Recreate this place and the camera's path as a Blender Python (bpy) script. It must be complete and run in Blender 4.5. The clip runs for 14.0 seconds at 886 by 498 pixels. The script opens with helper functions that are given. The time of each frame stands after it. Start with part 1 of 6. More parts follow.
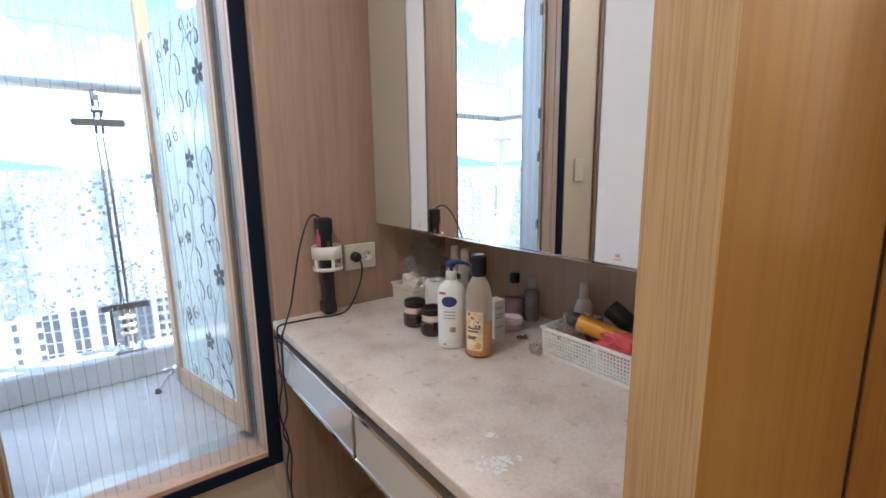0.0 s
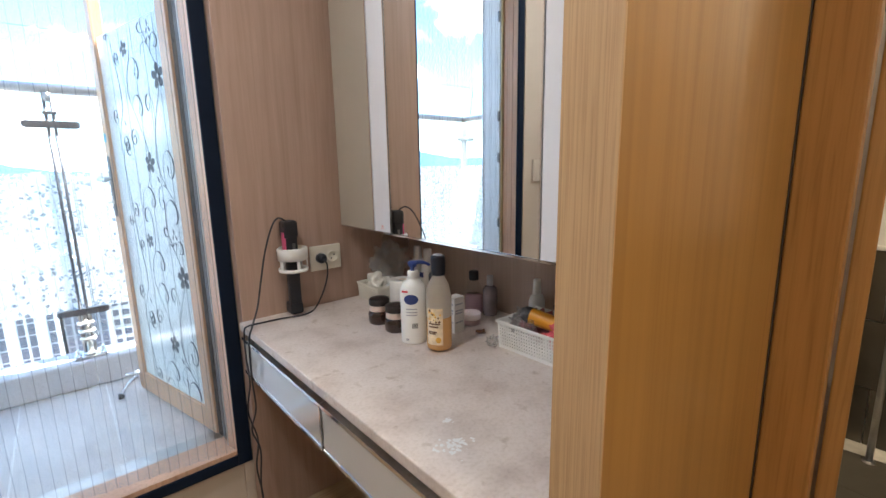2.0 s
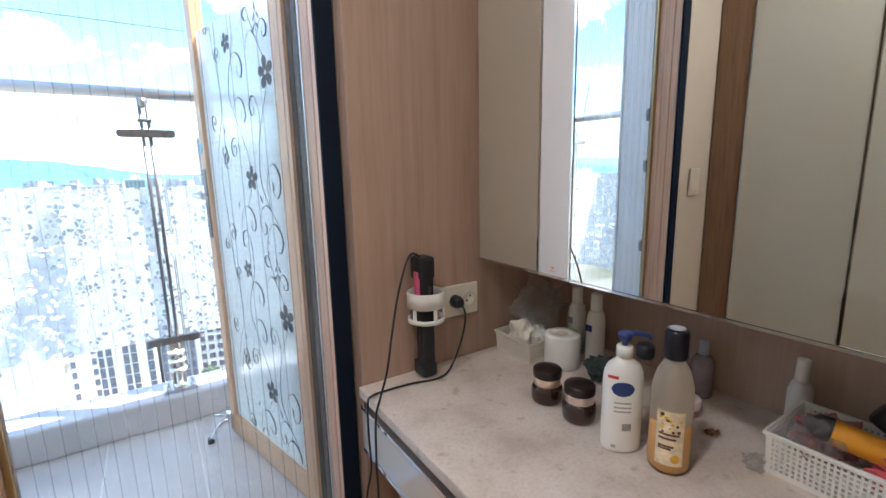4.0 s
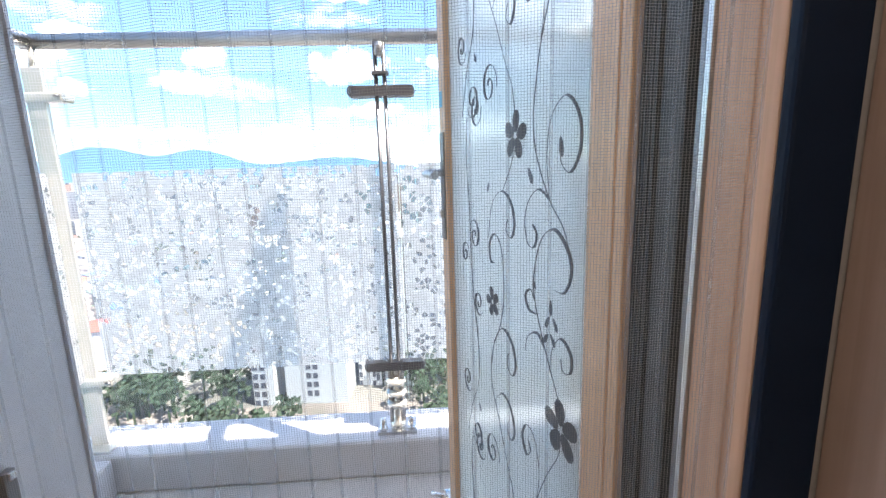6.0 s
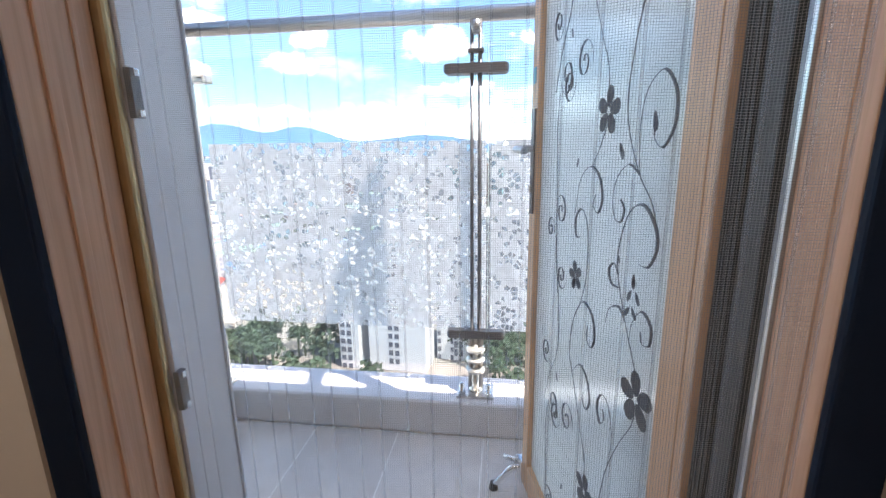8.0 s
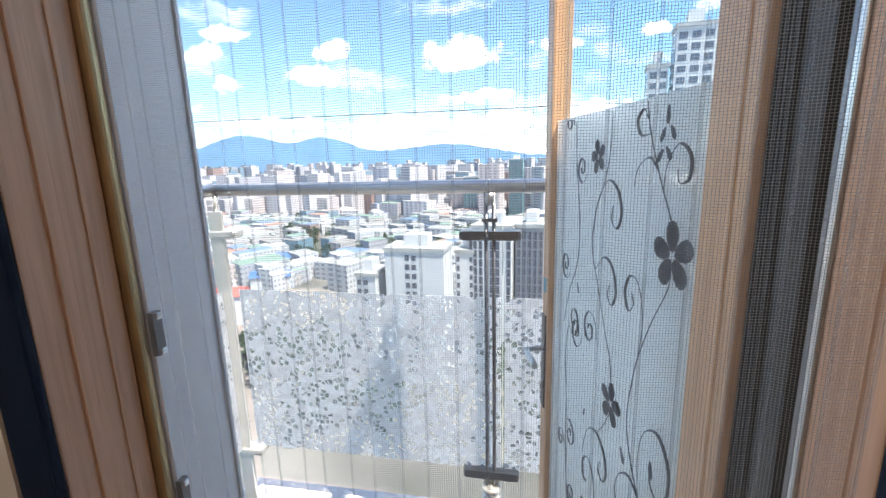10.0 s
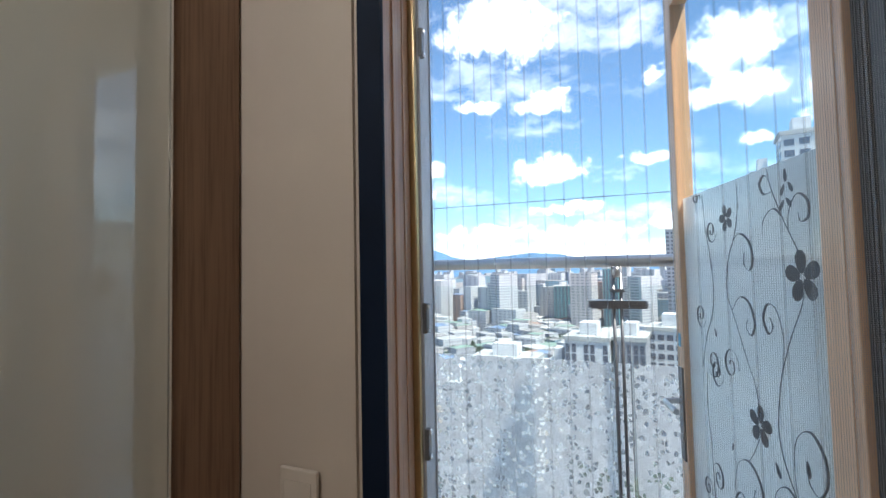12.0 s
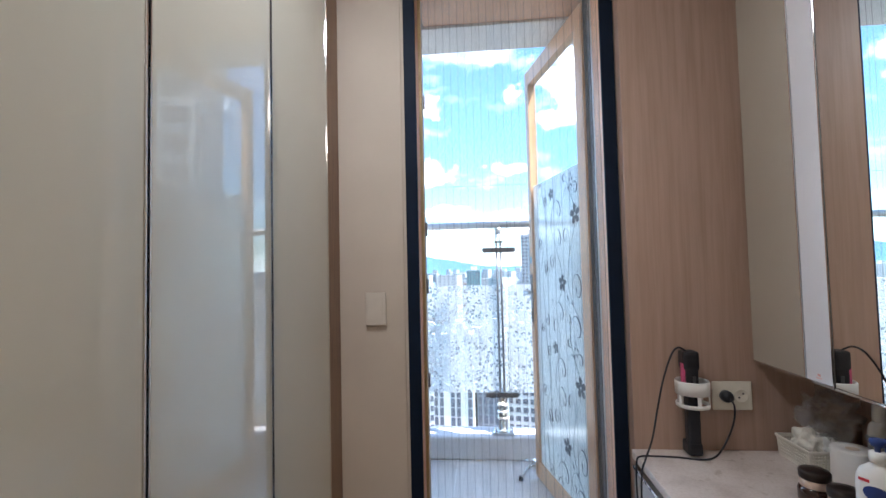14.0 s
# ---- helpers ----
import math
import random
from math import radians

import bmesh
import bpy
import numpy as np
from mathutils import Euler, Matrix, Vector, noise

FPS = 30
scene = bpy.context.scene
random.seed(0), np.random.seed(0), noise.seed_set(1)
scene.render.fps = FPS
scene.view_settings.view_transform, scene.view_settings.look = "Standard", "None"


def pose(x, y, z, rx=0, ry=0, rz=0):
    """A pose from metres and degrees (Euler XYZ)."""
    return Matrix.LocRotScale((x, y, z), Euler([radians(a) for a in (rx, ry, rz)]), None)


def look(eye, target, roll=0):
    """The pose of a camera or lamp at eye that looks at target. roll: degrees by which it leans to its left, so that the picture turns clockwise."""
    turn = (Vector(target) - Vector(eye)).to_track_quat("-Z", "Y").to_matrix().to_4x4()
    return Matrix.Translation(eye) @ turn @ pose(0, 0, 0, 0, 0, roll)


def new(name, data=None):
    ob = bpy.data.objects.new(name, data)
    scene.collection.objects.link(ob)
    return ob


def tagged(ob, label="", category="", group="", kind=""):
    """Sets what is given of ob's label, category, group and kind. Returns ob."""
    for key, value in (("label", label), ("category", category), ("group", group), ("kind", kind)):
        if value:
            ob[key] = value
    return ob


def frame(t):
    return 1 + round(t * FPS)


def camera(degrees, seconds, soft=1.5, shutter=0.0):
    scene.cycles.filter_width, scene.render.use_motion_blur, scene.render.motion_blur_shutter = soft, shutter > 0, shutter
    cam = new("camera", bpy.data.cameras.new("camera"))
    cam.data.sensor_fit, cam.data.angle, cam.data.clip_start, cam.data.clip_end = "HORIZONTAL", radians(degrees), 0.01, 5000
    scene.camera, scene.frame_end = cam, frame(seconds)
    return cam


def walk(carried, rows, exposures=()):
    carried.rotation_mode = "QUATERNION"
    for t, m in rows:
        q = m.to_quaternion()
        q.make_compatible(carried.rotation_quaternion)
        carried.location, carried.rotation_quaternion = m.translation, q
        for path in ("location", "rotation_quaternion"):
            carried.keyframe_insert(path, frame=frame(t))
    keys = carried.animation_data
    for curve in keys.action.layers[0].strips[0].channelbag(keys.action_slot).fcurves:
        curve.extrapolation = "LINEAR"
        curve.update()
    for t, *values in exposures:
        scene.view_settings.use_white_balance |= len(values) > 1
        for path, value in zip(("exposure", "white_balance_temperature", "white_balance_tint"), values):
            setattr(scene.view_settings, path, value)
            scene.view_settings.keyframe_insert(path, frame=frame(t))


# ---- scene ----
cam = camera(90.2, 14.0)
METRES, EYE, TURN = 3.5, 1.21, -36.8
ROWS = [
    (0.0, 0.0, 0.0, 0.0, -0.15, -10.17, 0.83),
    (0.5, 0.0006, -0.0011, 0.0007, -1.33, -10.39, 0.85),
    (1.0, 0.0014, -0.0039, 0.0018, -2.39, -10.55, 0.84),
    (1.5, 0.0044, -0.0107, 0.0036, -3.33, -10.63, 0.86),
    (2.0, 0.0058, -0.0193, 0.0065, -4.29, -10.66, 0.99),
    (4.5, -0.1122, 0.1500, 0.0223, 9.00, -10.53, 1.33),
    (5.0, -0.1413, 0.2173, 0.0239, 16.65, -10.76, 1.56),
    (5.5, -0.1637, 0.2677, 0.0138, 25.97, -10.35, 1.79),
    (6.0, -0.1793, 0.2862, 0.0019, 33.61, -10.47, 1.69),
    (6.5, -0.1831, 0.2889, -0.0028, 39.42, -10.5, 1.49),
    (7.0, -0.1783, 0.2857, -0.0116, 43.21, -10.69, 1.4),
    (9.5, -0.1688, 0.2632, 0.0862, 45.52, -15.91, 1.04),
    (10.0, -0.1753, 0.2857, 0.1328, 47.29, -11.75, 1.51),
    (10.5, -0.179, 0.2915, 0.1535, 51.69, -3.68, 1.66),
    (11.0, -0.1762, 0.2833, 0.1592, 55.47, 1.15, 1.53),
    (11.5, -0.1679, 0.2507, 0.1445, 57.7, 1.98, 1.3),
    (12.0, -0.1445, 0.2006, 0.104, 58.76, 2.46, 1.17),
    (12.5, -0.1147, 0.1461, 0.0721, 57.78, 2.6, 1.0),
    (13.0, -0.0802, 0.0748, 0.048, 54.21, 2.62, 1.08),
    (13.5, -0.0399, 0.0141, 0.0398, 50.25, 2.46, 1.21),
    (14.0, -0.0052, -0.0373, 0.0372, 41.98, 2.42, 1.28),
]
EXPOSURES = [(0.0, 2.95, 6250, 9), (2.2, 3.0, 6250, 9), (4.3, 2.7, 6450, 11), (5.5, 2.45, 6650, 13), (6.5, 2.2, 6850, 16), (7.2, 2.15, 6850, 17), (9.3, 2.05, 6750, 15),
             (10.0, 1.82, 6750, 14), (11.2, 1.42, 6700, 11), (12.0, 1.65, 6400, 9), (13.0, 2.45, 6000, 9), (14.0, 2.5, 5950, 10)]
walk(cam, [(t, pose(0, 0, EYE, 0, 0, TURN) @ pose(METRES * x, METRES * y, METRES * z, 90 + pitch, roll, yaw)) for t, x, y, z, yaw, pitch, roll in ROWS], EXPOSURES)

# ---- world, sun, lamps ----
ROOM_FILL, NOOK_FILL, BATH_GLOW = 5.4, 15.5, 18.0
SUN_FROM = Vector((0.50, -0.28, 1.20)).normalized()
world = bpy.data.worlds.new("sky")
scene.world = world
world.use_nodes = True
wn, wl = world.node_tree.nodes, world.node_tree.links
background = wn["Background"]
sky = wn.new("ShaderNodeTexSky")
sky.sky_type, sky.sun_disc = "NISHITA", False
sky.sun_elevation = math.asin(SUN_FROM.z)
sky.sun_rotation = math.atan2(SUN_FROM.x, SUN_FROM.y)
sky.air_density, sky.dust_density, sky.ozone_density = 1.0, 0.3, 2.0
# cumulus clouds: bearing, height, half width and half height in degrees
CLOUDS = [(-33, 29.6, 5.2, 2.2), (-14, 28.4, 7.2, 3.8), (-8.5, 20.0, 3.8, 1.7), (-16.8, 20.2, 3.2, 0.9), (-8.2, 12.0, 4.2, 2.0), (-34.6, 13.5, 2.4, 0.9), (-37.4, 11.4, 1.9, 1.1),
          (-24.6, 9.6, 3.4, 1.4), (-35.5, 8.3, 1.5, 0.8), (-23.6, 12.3, 2.2, 1.0), (12.2, 23.0, 4.8, 3.4), (13.0, 18.3, 4.6, 1.9), (14.4, 12.7, 1.8, 0.8), (3.0, 12.5, 2.7, 0.9), (4.6, 21.4, 1.3, 1.2),
          (-16, 4.4, 8.0, 1.2), (-3.5, 4.0, 6.0, 1.5), (-30, 4.4, 7.0, 0.7), (8, 5.0, 5.0, 1.6), (-6.0, 7.0, 4.0, 0.8), (22, 16, 4, 2.4), (25, 28, 6, 3), (-47, 18, 6, 3), (-58, 27, 8, 4), (38, 20, 7, 3)]
geo = wn.new("ShaderNodeTexCoord")
sep = wn.new("ShaderNodeSeparateXYZ")
wl.new(geo.outputs["Generated"], sep.inputs[0])


def sky_math(kind, a, b=None):
    m = wn.new("ShaderNodeVectorMath")
    m.operation = kind
    for k, v in enumerate((a, b)):
        if v is None:
            continue
        if isinstance(v, (tuple, Vector)):
            m.inputs[k].default_value = v
        else:
            wl.new(v, m.inputs[k])
    return m


curl = wn.new("ShaderNodeTexNoise")
curl.inputs["Scale"].default_value, curl.inputs["Detail"].default_value, curl.inputs["Roughness"].default_value = 11.0, 8.0, 0.62
wl.new(geo.outputs["Generated"], curl.inputs["Vector"])
drift = sky_math("MULTIPLY", sky_math("SUBTRACT", curl.outputs["Color"], (0.5, 0.5, 0.5)).outputs[0], (0.10, 0.10, 0.07))
ragged = sky_math("ADD", geo.outputs["Generated"], drift.outputs[0]).outputs[0]
wisp = wn.new("ShaderNodeTexNoise")
wisp.inputs["Scale"].default_value, wisp.inputs["Detail"].default_value, wisp.inputs["Roughness"].default_value = 26.0, 7.0, 0.6
wl.new(geo.outputs["Generated"], wisp.inputs["Vector"])
heap = None
for bearing, height, half_w, half_h in CLOUDS:
    p, q = radians(bearing), radians(height)
    aside = Vector((math.cos(p), -math.sin(p), 0)) / radians(half_w)
    upward = Vector((-math.sin(p) * math.sin(q), -math.cos(p) * math.sin(q), math.cos(q))) / radians(half_h)
    pair = wn.new("ShaderNodeCombineXYZ")
    wl.new(sky_math("DOT_PRODUCT", ragged, aside).outputs["Value"], pair.inputs[0])
    wl.new(sky_math("DOT_PRODUCT", ragged, upward).outputs["Value"], pair.inputs[1])
    soft_edge = wn.new("ShaderNodeMapRange")
    soft_edge.interpolation_type = "SMOOTHSTEP"
    soft_edge.inputs["From Min"].default_value, soft_edge.inputs["From Max"].default_value = 2.10, 1.25
    frayed = wn.new("ShaderNodeMath")
    frayed.operation = "MULTIPLY_ADD"
    wl.new(wisp.outputs["Fac"], frayed.inputs[0])
    frayed.inputs[1].default_value = 2.0
    wl.new(sky_math("LENGTH", pair.outputs[0]).outputs["Value"], frayed.inputs[2])
    wl.new(frayed.outputs[0], soft_edge.inputs["Value"])
    if heap is None:
        heap = soft_edge.outputs[0]
    else:
        top = wn.new("ShaderNodeMath")
        top.operation = "MAXIMUM"
        wl.new(heap, top.inputs[0])
        wl.new(soft_edge.outputs[0], top.inputs[1])
        heap = top.outputs[0]
# thin veils between them
veil = wn.new("ShaderNodeMapping")
veil.inputs["Scale"].default_value = (1.0, 1.0, 3.2)
wl.new(ragged, veil.inputs[0])
puff = wn.new("ShaderNodeTexNoise")
puff.inputs["Scale"].default_value, puff.inputs["Detail"].default_value, puff.inputs["Roughness"].default_value = 4.0, 8.0, 0.6
wl.new(veil.outputs[0], puff.inputs["Vector"])
thin = wn.new("ShaderNodeMapRange")
thin.inputs["From Min"].default_value, thin.inputs["From Max"].default_value = 0.53, 0.85
thin.inputs["To Max"].default_value = 0.55
wl.new(puff.outputs["Fac"], thin.inputs["Value"])
cover = wn.new("ShaderNodeMath")
cover.operation = "MAXIMUM"
wl.new(heap, cover.inputs[0])
wl.new(thin.outputs[0], cover.inputs[1])
haze = wn.new("ShaderNodeMapRange")
haze.inputs["From Min"].default_value, haze.inputs["From Max"].default_value = 0.055, -0.03
wl.new(sep.outputs["Z"], haze.inputs["Value"])
most = wn.new("ShaderNodeMath"); most.operation = "MAXIMUM"
wl.new(cover.outputs[0], most.inputs[0])
wl.new(haze.outputs[0], most.inputs[1])
blend = wn.new("ShaderNodeMix"); blend.data_type = "RGBA"
blend.inputs["B"].default_value = (14.0, 14.8, 16.2, 1)
wl.new(most.outputs[0], blend.inputs["Factor"])
deep = wn.new("ShaderNodeMix"); deep.data_type, deep.blend_type = "RGBA", "MULTIPLY"
deep.inputs["Factor"].default_value = 1.0
deep.inputs["B"].default_value = (0.61, 0.79, 0.87, 1)
wl.new(sky.outputs[0], deep.inputs["A"])
wl.new(deep.outputs["Result"], blend.inputs["A"])
wl.new(blend.outputs["Result"], background.inputs[0])
background.inputs["Strength"].default_value = 0.11

sun = new("sun", bpy.data.lights.new("sun", "SUN"))
sun.data.energy, sun.data.angle, sun.data.color = 4.2, radians(0.6), (1.0, 0.95, 0.86)
sun.matrix_world = look(SUN_FROM * 30, (0, 0, 0))


# ---- small tools ----
OFFSET = {}


def mesh_of(name, bm, mat):
    me = bpy.data.meshes.new(name)
    bm.normal_update()
    bm.to_mesh(me)
    bm.free()
    for m in (mat if isinstance(mat, (list, tuple)) else (mat,)):
        me.materials.append(m)
    return me


def thing(name, at, label, category, group="", kind=""):
    ob = new(name)
    ob.empty_display_size = 0.05
    ob.location = at
    OFFSET[ob.name] = Vector(at)
    return tagged(ob, label, category, group, kind)


def part(name, bm, mat, parent, label=""):
    """Links a bmesh, given in world places, as one mesh under a thing or under a part."""
    off = OFFSET[parent.name]
    bmesh.ops.translate(bm, verts=bm.verts, vec=-off)
    ob = new(name, mesh_of(name, bm, mat))
    ob.parent = parent
    OFFSET[ob.name] = off
    return tagged(ob, label)


def whole(name, bm, mat, label, category, at=(0, 0, 0), group="", kind=""):
    """Links a bmesh, given in world places, as one thing of its own."""
    bmesh.ops.translate(bm, verts=bm.verts, vec=-Vector(at))
    ob = new(name, mesh_of(name, bm, mat))
    ob.location = at
    OFFSET[ob.name] = Vector(at)
    return tagged(ob, label, category, group, kind)


def box(x0, x1, y0, y1, z0, z1, bevel=0.0, bm=None, segments=2):
    b = bmesh.new()
    made = bmesh.ops.create_cube(b, size=1.0)
    bmesh.ops.scale(b, vec=(x1 - x0, y1 - y0, z1 - z0), verts=made["verts"])
    bmesh.ops.translate(b, vec=((x0 + x1) / 2, (y0 + y1) / 2, (z0 + z1) / 2), verts=made["verts"])
    if bevel:
        bmesh.ops.bevel(b, geom=b.edges[:], offset=bevel, segments=segments, profile=0.6, affect="EDGES")
    return join(bm, b) if bm else b


def join(bm, other):
    me = bpy.data.meshes.new("swap")
    other.to_mesh(me)
    other.free()
    bm.from_mesh(me)
    bpy.data.meshes.remove(me)
    return bm


def lathe(profile, at=(0, 0, 0), segments=28, squash=1.0, turn=0.0, smooth=True):
    """Turns (radius, height) pairs about the upright axis through at."""
    bm = bmesh.new()
    rings = []
    for r, z in profile:
        if r < 1e-5:
            rings.append([bm.verts.new((0, 0, z))])
        else:
            rings.append([bm.verts.new((r * math.cos(2 * math.pi * k / segments), squash * r * math.sin(2 * math.pi * k / segments), z)) for k in range(segments)])
    for a, b in zip(rings, rings[1:]):
        for k in range(segments):
            n = (k + 1) % segments
            if len(a) == 1 and len(b) > 1:
                f = (a[0], b[n], b[k])
            elif len(b) == 1 and len(a) > 1:
                f = (a[k], a[n], b[0])
            elif len(a) > 1:
                f = (a[k], a[n], b[n], b[k])
            else:
                continue
            bm.faces.new(f).smooth = smooth
    bmesh.ops.recalc_face_normals(bm, faces=bm.faces[:])
    bmesh.ops.transform(bm, matrix=pose(*at, 0, 0, turn), verts=bm.verts)
    return bm


def tube(points, radius, sides=8, bm=None, closed_ends=True, flat=1.0):
    """A round bar along a line of points."""
    b = bm or bmesh.new()
    pts = [Vector(p) for p in points]
    rings, side = [], None
    for i, p in enumerate(pts):
        d = (pts[min(i + 1, len(pts) - 1)] - pts[max(i - 1, 0)]).normalized()
        if side is None:
            side = d.orthogonal().normalized()
        side = (side - d * side.dot(d)).normalized()
        up = d.cross(side)
        r = radius[i] if isinstance(radius, (list, tuple)) else radius
        rings.append([b.verts.new(p + side * r * math.cos(2 * math.pi * k / sides) + up * r * flat * math.sin(2 * math.pi * k / sides)) for k in range(sides)])
    for a, c in zip(rings, rings[1:]):
        for k in range(sides):
            n = (k + 1) % sides
            b.faces.new((a[k], a[n], c[n], c[k])).smooth = True
    if closed_ends:
        b.faces.new(rings[0][::-1])
        b.faces.new(rings[-1])
    return b


def curve_points(points, steps=10):
    """A smooth line through the points."""
    pts = [Vector(p) for p in points]
    out = []
    for i in range(len(pts) - 1):
        p0, p1, p2, p3 = pts[max(i - 1, 0)], pts[i], pts[i + 1], pts[min(i + 2, len(pts) - 1)]
        for k in range(steps):
            t = k / steps
            out.append(0.5 * ((2 * p1) + (p2 - p0) * t + (2 * p0 - 5 * p1 + 4 * p2 - p3) * t * t + (3 * p1 - p0 - 3 * p2 + p3) * t ** 3))
    return out + [pts[-1]]


# ---- materials ----
def material(name, base=(0.8, 0.8, 0.8), rough=0.5, metal=0.0, coat=0.0, transmission=0.0, ior=1.45, alpha=1.0):
    m = bpy.data.materials.new(name)
    m.use_nodes = True
    p = m.node_tree.nodes["Principled BSDF"]
    p.inputs["Base Color"].default_value = (*base, 1)
    p.inputs["Roughness"].default_value = rough
    p.inputs["Metallic"].default_value = metal
    p.inputs["Coat Weight"].default_value = coat
    p.inputs["Coat Roughness"].default_value = 0.06
    p.inputs["Transmission Weight"].default_value = transmission
    p.inputs["IOR"].default_value = ior
    p.inputs["Alpha"].default_value = alpha
    return m


def nodes_of(m):
    t = m.node_tree
    return t.nodes, t.links, t.nodes["Principled BSDF"]


def scaled_coords(n, l, scale):
    tc = n.new("ShaderNodeTexCoord")
    mp = n.new("ShaderNodeMapping")
    mp.inputs["Scale"].default_value = scale
    l.new(tc.outputs["Object"], mp.inputs[0])
    return mp.outputs[0]


def noise_ramp(n, l, vec, scale, detail, stops, rough=0.55, distort=0.0):
    t = n.new("ShaderNodeTexNoise")
    t.inputs["Scale"].default_value, t.inputs["Detail"].default_value = scale, detail
    t.inputs["Roughness"].default_value, t.inputs["Distortion"].default_value = rough, distort
    l.new(vec, t.inputs["Vector"])
    r = n.new("ShaderNodeValToRGB")
    while len(r.color_ramp.elements) < len(stops):
        r.color_ramp.elements.new(0.5)
    for e, (at, c) in zip(r.color_ramp.elements, stops):
        e.position, e.color = at, (*c, 1) if len(c) == 3 else c
    l.new(t.outputs["Fac"], r.inputs[0])
    return r.outputs["Color"], t.outputs["Fac"]


def mixed(n, l, a, b, factor, mode="MULTIPLY"):
    x = n.new("ShaderNodeMix")
    x.data_type, x.blend_type = "RGBA", mode
    x.inputs["Factor"].default_value = factor
    l.new(a, x.inputs["A"])
    l.new(b, x.inputs["B"])
    return x.outputs["Result"]


def bumped(n, l, p, height, strength, distance=0.002):
    b = n.new("ShaderNodeBump")
    b.inputs["Strength"].default_value, b.inputs["Distance"].default_value = strength, distance
    l.new(height, b.inputs["Height"])
    l.new(b.outputs[0], p.inputs["Normal"])


def wood(name, light, dark, rough=0.45, grain=(55, 55, 1.6), coat=0.15):
    m = material(name, light, rough, coat=coat)
    n, l, p = nodes_of(m)
    v = scaled_coords(n, l, grain)
    fine, f = noise_ramp(n, l, v, 3.2, 6, [(0.3, dark), (0.52, light), (0.75, [min(1, c * 1.12) for c in light])], 0.6, 0.35)
    v2 = scaled_coords(n, l, (5, 5, 0.35))
    broad, _ = noise_ramp(n, l, v2, 2.0, 3, [(0.3, (0.82, 0.80, 0.78)), (0.7, (1.0, 1.0, 1.0))])
    l.new(mixed(n, l, fine, broad, 0.8), p.inputs["Base Color"])
    bumped(n, l, p, f, 0.12, 0.0006)
    return m


def mottled(name, base, spread=0.08, scale=6.0, rough=0.6, metal=0.0, coat=0.0, bump=0.05, fine=160.0):
    m = material(name, base, rough, metal, coat)
    n, l, p = nodes_of(m)
    v = scaled_coords(n, l, (1, 1, 1))
    lo, hi = [c * (1 - spread) for c in base], [min(1, c * (1 + spread)) for c in base]
    col, _ = noise_ramp(n, l, v, scale, 5, [(0.3, lo), (0.7, hi)])
    l.new(col, p.inputs["Base Color"])
    if bump:
        _, f = noise_ramp(n, l, v, fine, 3, [(0, (0, 0, 0)), (1, (1, 1, 1))])
        bumped(n, l, p, f, bump, 0.001)
    return m


M_PANEL = wood("rosy_wood_laminate", (0.43, 0.292, 0.228), (0.375, 0.248, 0.188), grain=(24, 24, 0.9))
# paler than M_PANEL: light missing in the dresser niche is put into the colour
M_SPLASH_LIT = wood("lightened_beige_laminate", (0.56, 0.425, 0.35), (0.51, 0.38, 0.305), grain=(18, 18, 0.7))
# pale fine-grained edge; the side's dim warm light is put into its darker amber
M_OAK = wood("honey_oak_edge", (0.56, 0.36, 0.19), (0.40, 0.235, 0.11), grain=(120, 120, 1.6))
M_OAKSIDE_SHADED = wood("shaded_honey_oak_laminate", (0.37, 0.187, 0.048), (0.30, 0.14, 0.032), grain=(11, 11, 0.25))
M_AMBERWOOD = wood("amber_brown_door_wood", (0.40, 0.19, 0.05), (0.28, 0.125, 0.03), grain=(26, 26, 0.8))
M_DARKWOOD = wood("brown_wood_trim", (0.23, 0.13, 0.075), (0.15, 0.08, 0.045))
M_FRAME = wood("beige_wood_grain_film", (0.72, 0.445, 0.295), (0.61, 0.355, 0.225), 0.4, (40, 40, 1.2))
M_LEAF = wood("pale_wood_door_frame", (0.70, 0.44, 0.265), (0.60, 0.355, 0.20), 0.42)
M_BLACK = mottled("dark_navy_aluminium", (0.004, 0.010, 0.024), 0.2, 8, 0.6, 0.0, 0.0, 0.03)
M_BLACK.node_tree.nodes["Principled BSDF"].inputs["Specular IOR Level"].default_value = 0.2
M_GASKET = mottled("dark_grey_rubber", (0.022, 0.025, 0.026), 0.2, 12, 0.6)
M_STEEL = mottled("brushed_steel", (0.55, 0.54, 0.53), 0.1, 20, 0.28, 1.0, 0, 0.03)
M_DARKSTEEL = mottled("dark_steel", (0.16, 0.16, 0.17), 0.2, 20, 0.35, 1.0, 0, 0.03)
M_BRIGHTSTEEL = mottled("polished_steel", (0.80, 0.78, 0.72), 0.06, 14, 0.22, 0.7, 0, 0.03)
M_CHROME = material("chrome", (0.82, 0.82, 0.83), 0.12, 1.0)
M_GOLD = mottled("gold_anodised_strip", (0.50, 0.37, 0.20), 0.1, 20, 0.3, 0.8)
M_WALLPAPER = mottled("beige_wallpaper", (0.52, 0.44, 0.36), 0.05, 3, 0.75, bump=0.12, fine=320)
M_JAMB = mottled("grey_white_paint", (0.60, 0.60, 0.62), 0.05, 4, 0.55, bump=0.08)
M_WHITEWALL = mottled("off_white_render", (0.78, 0.77, 0.75), 0.05, 3, 0.7, bump=0.1)
M_CURB = mottled("pale_render_curb", (0.66, 0.65, 0.66), 0.08, 5, 0.7, bump=0.2)
M_CLOSET = mottled("beige_back_painted_glass", (0.53, 0.50, 0.41), 0.02, 1.5, 0.3, coat=1.0, bump=0.0)
M_CLOSET.node_tree.nodes["Principled BSDF"].inputs["Coat Roughness"].default_value = 0.012
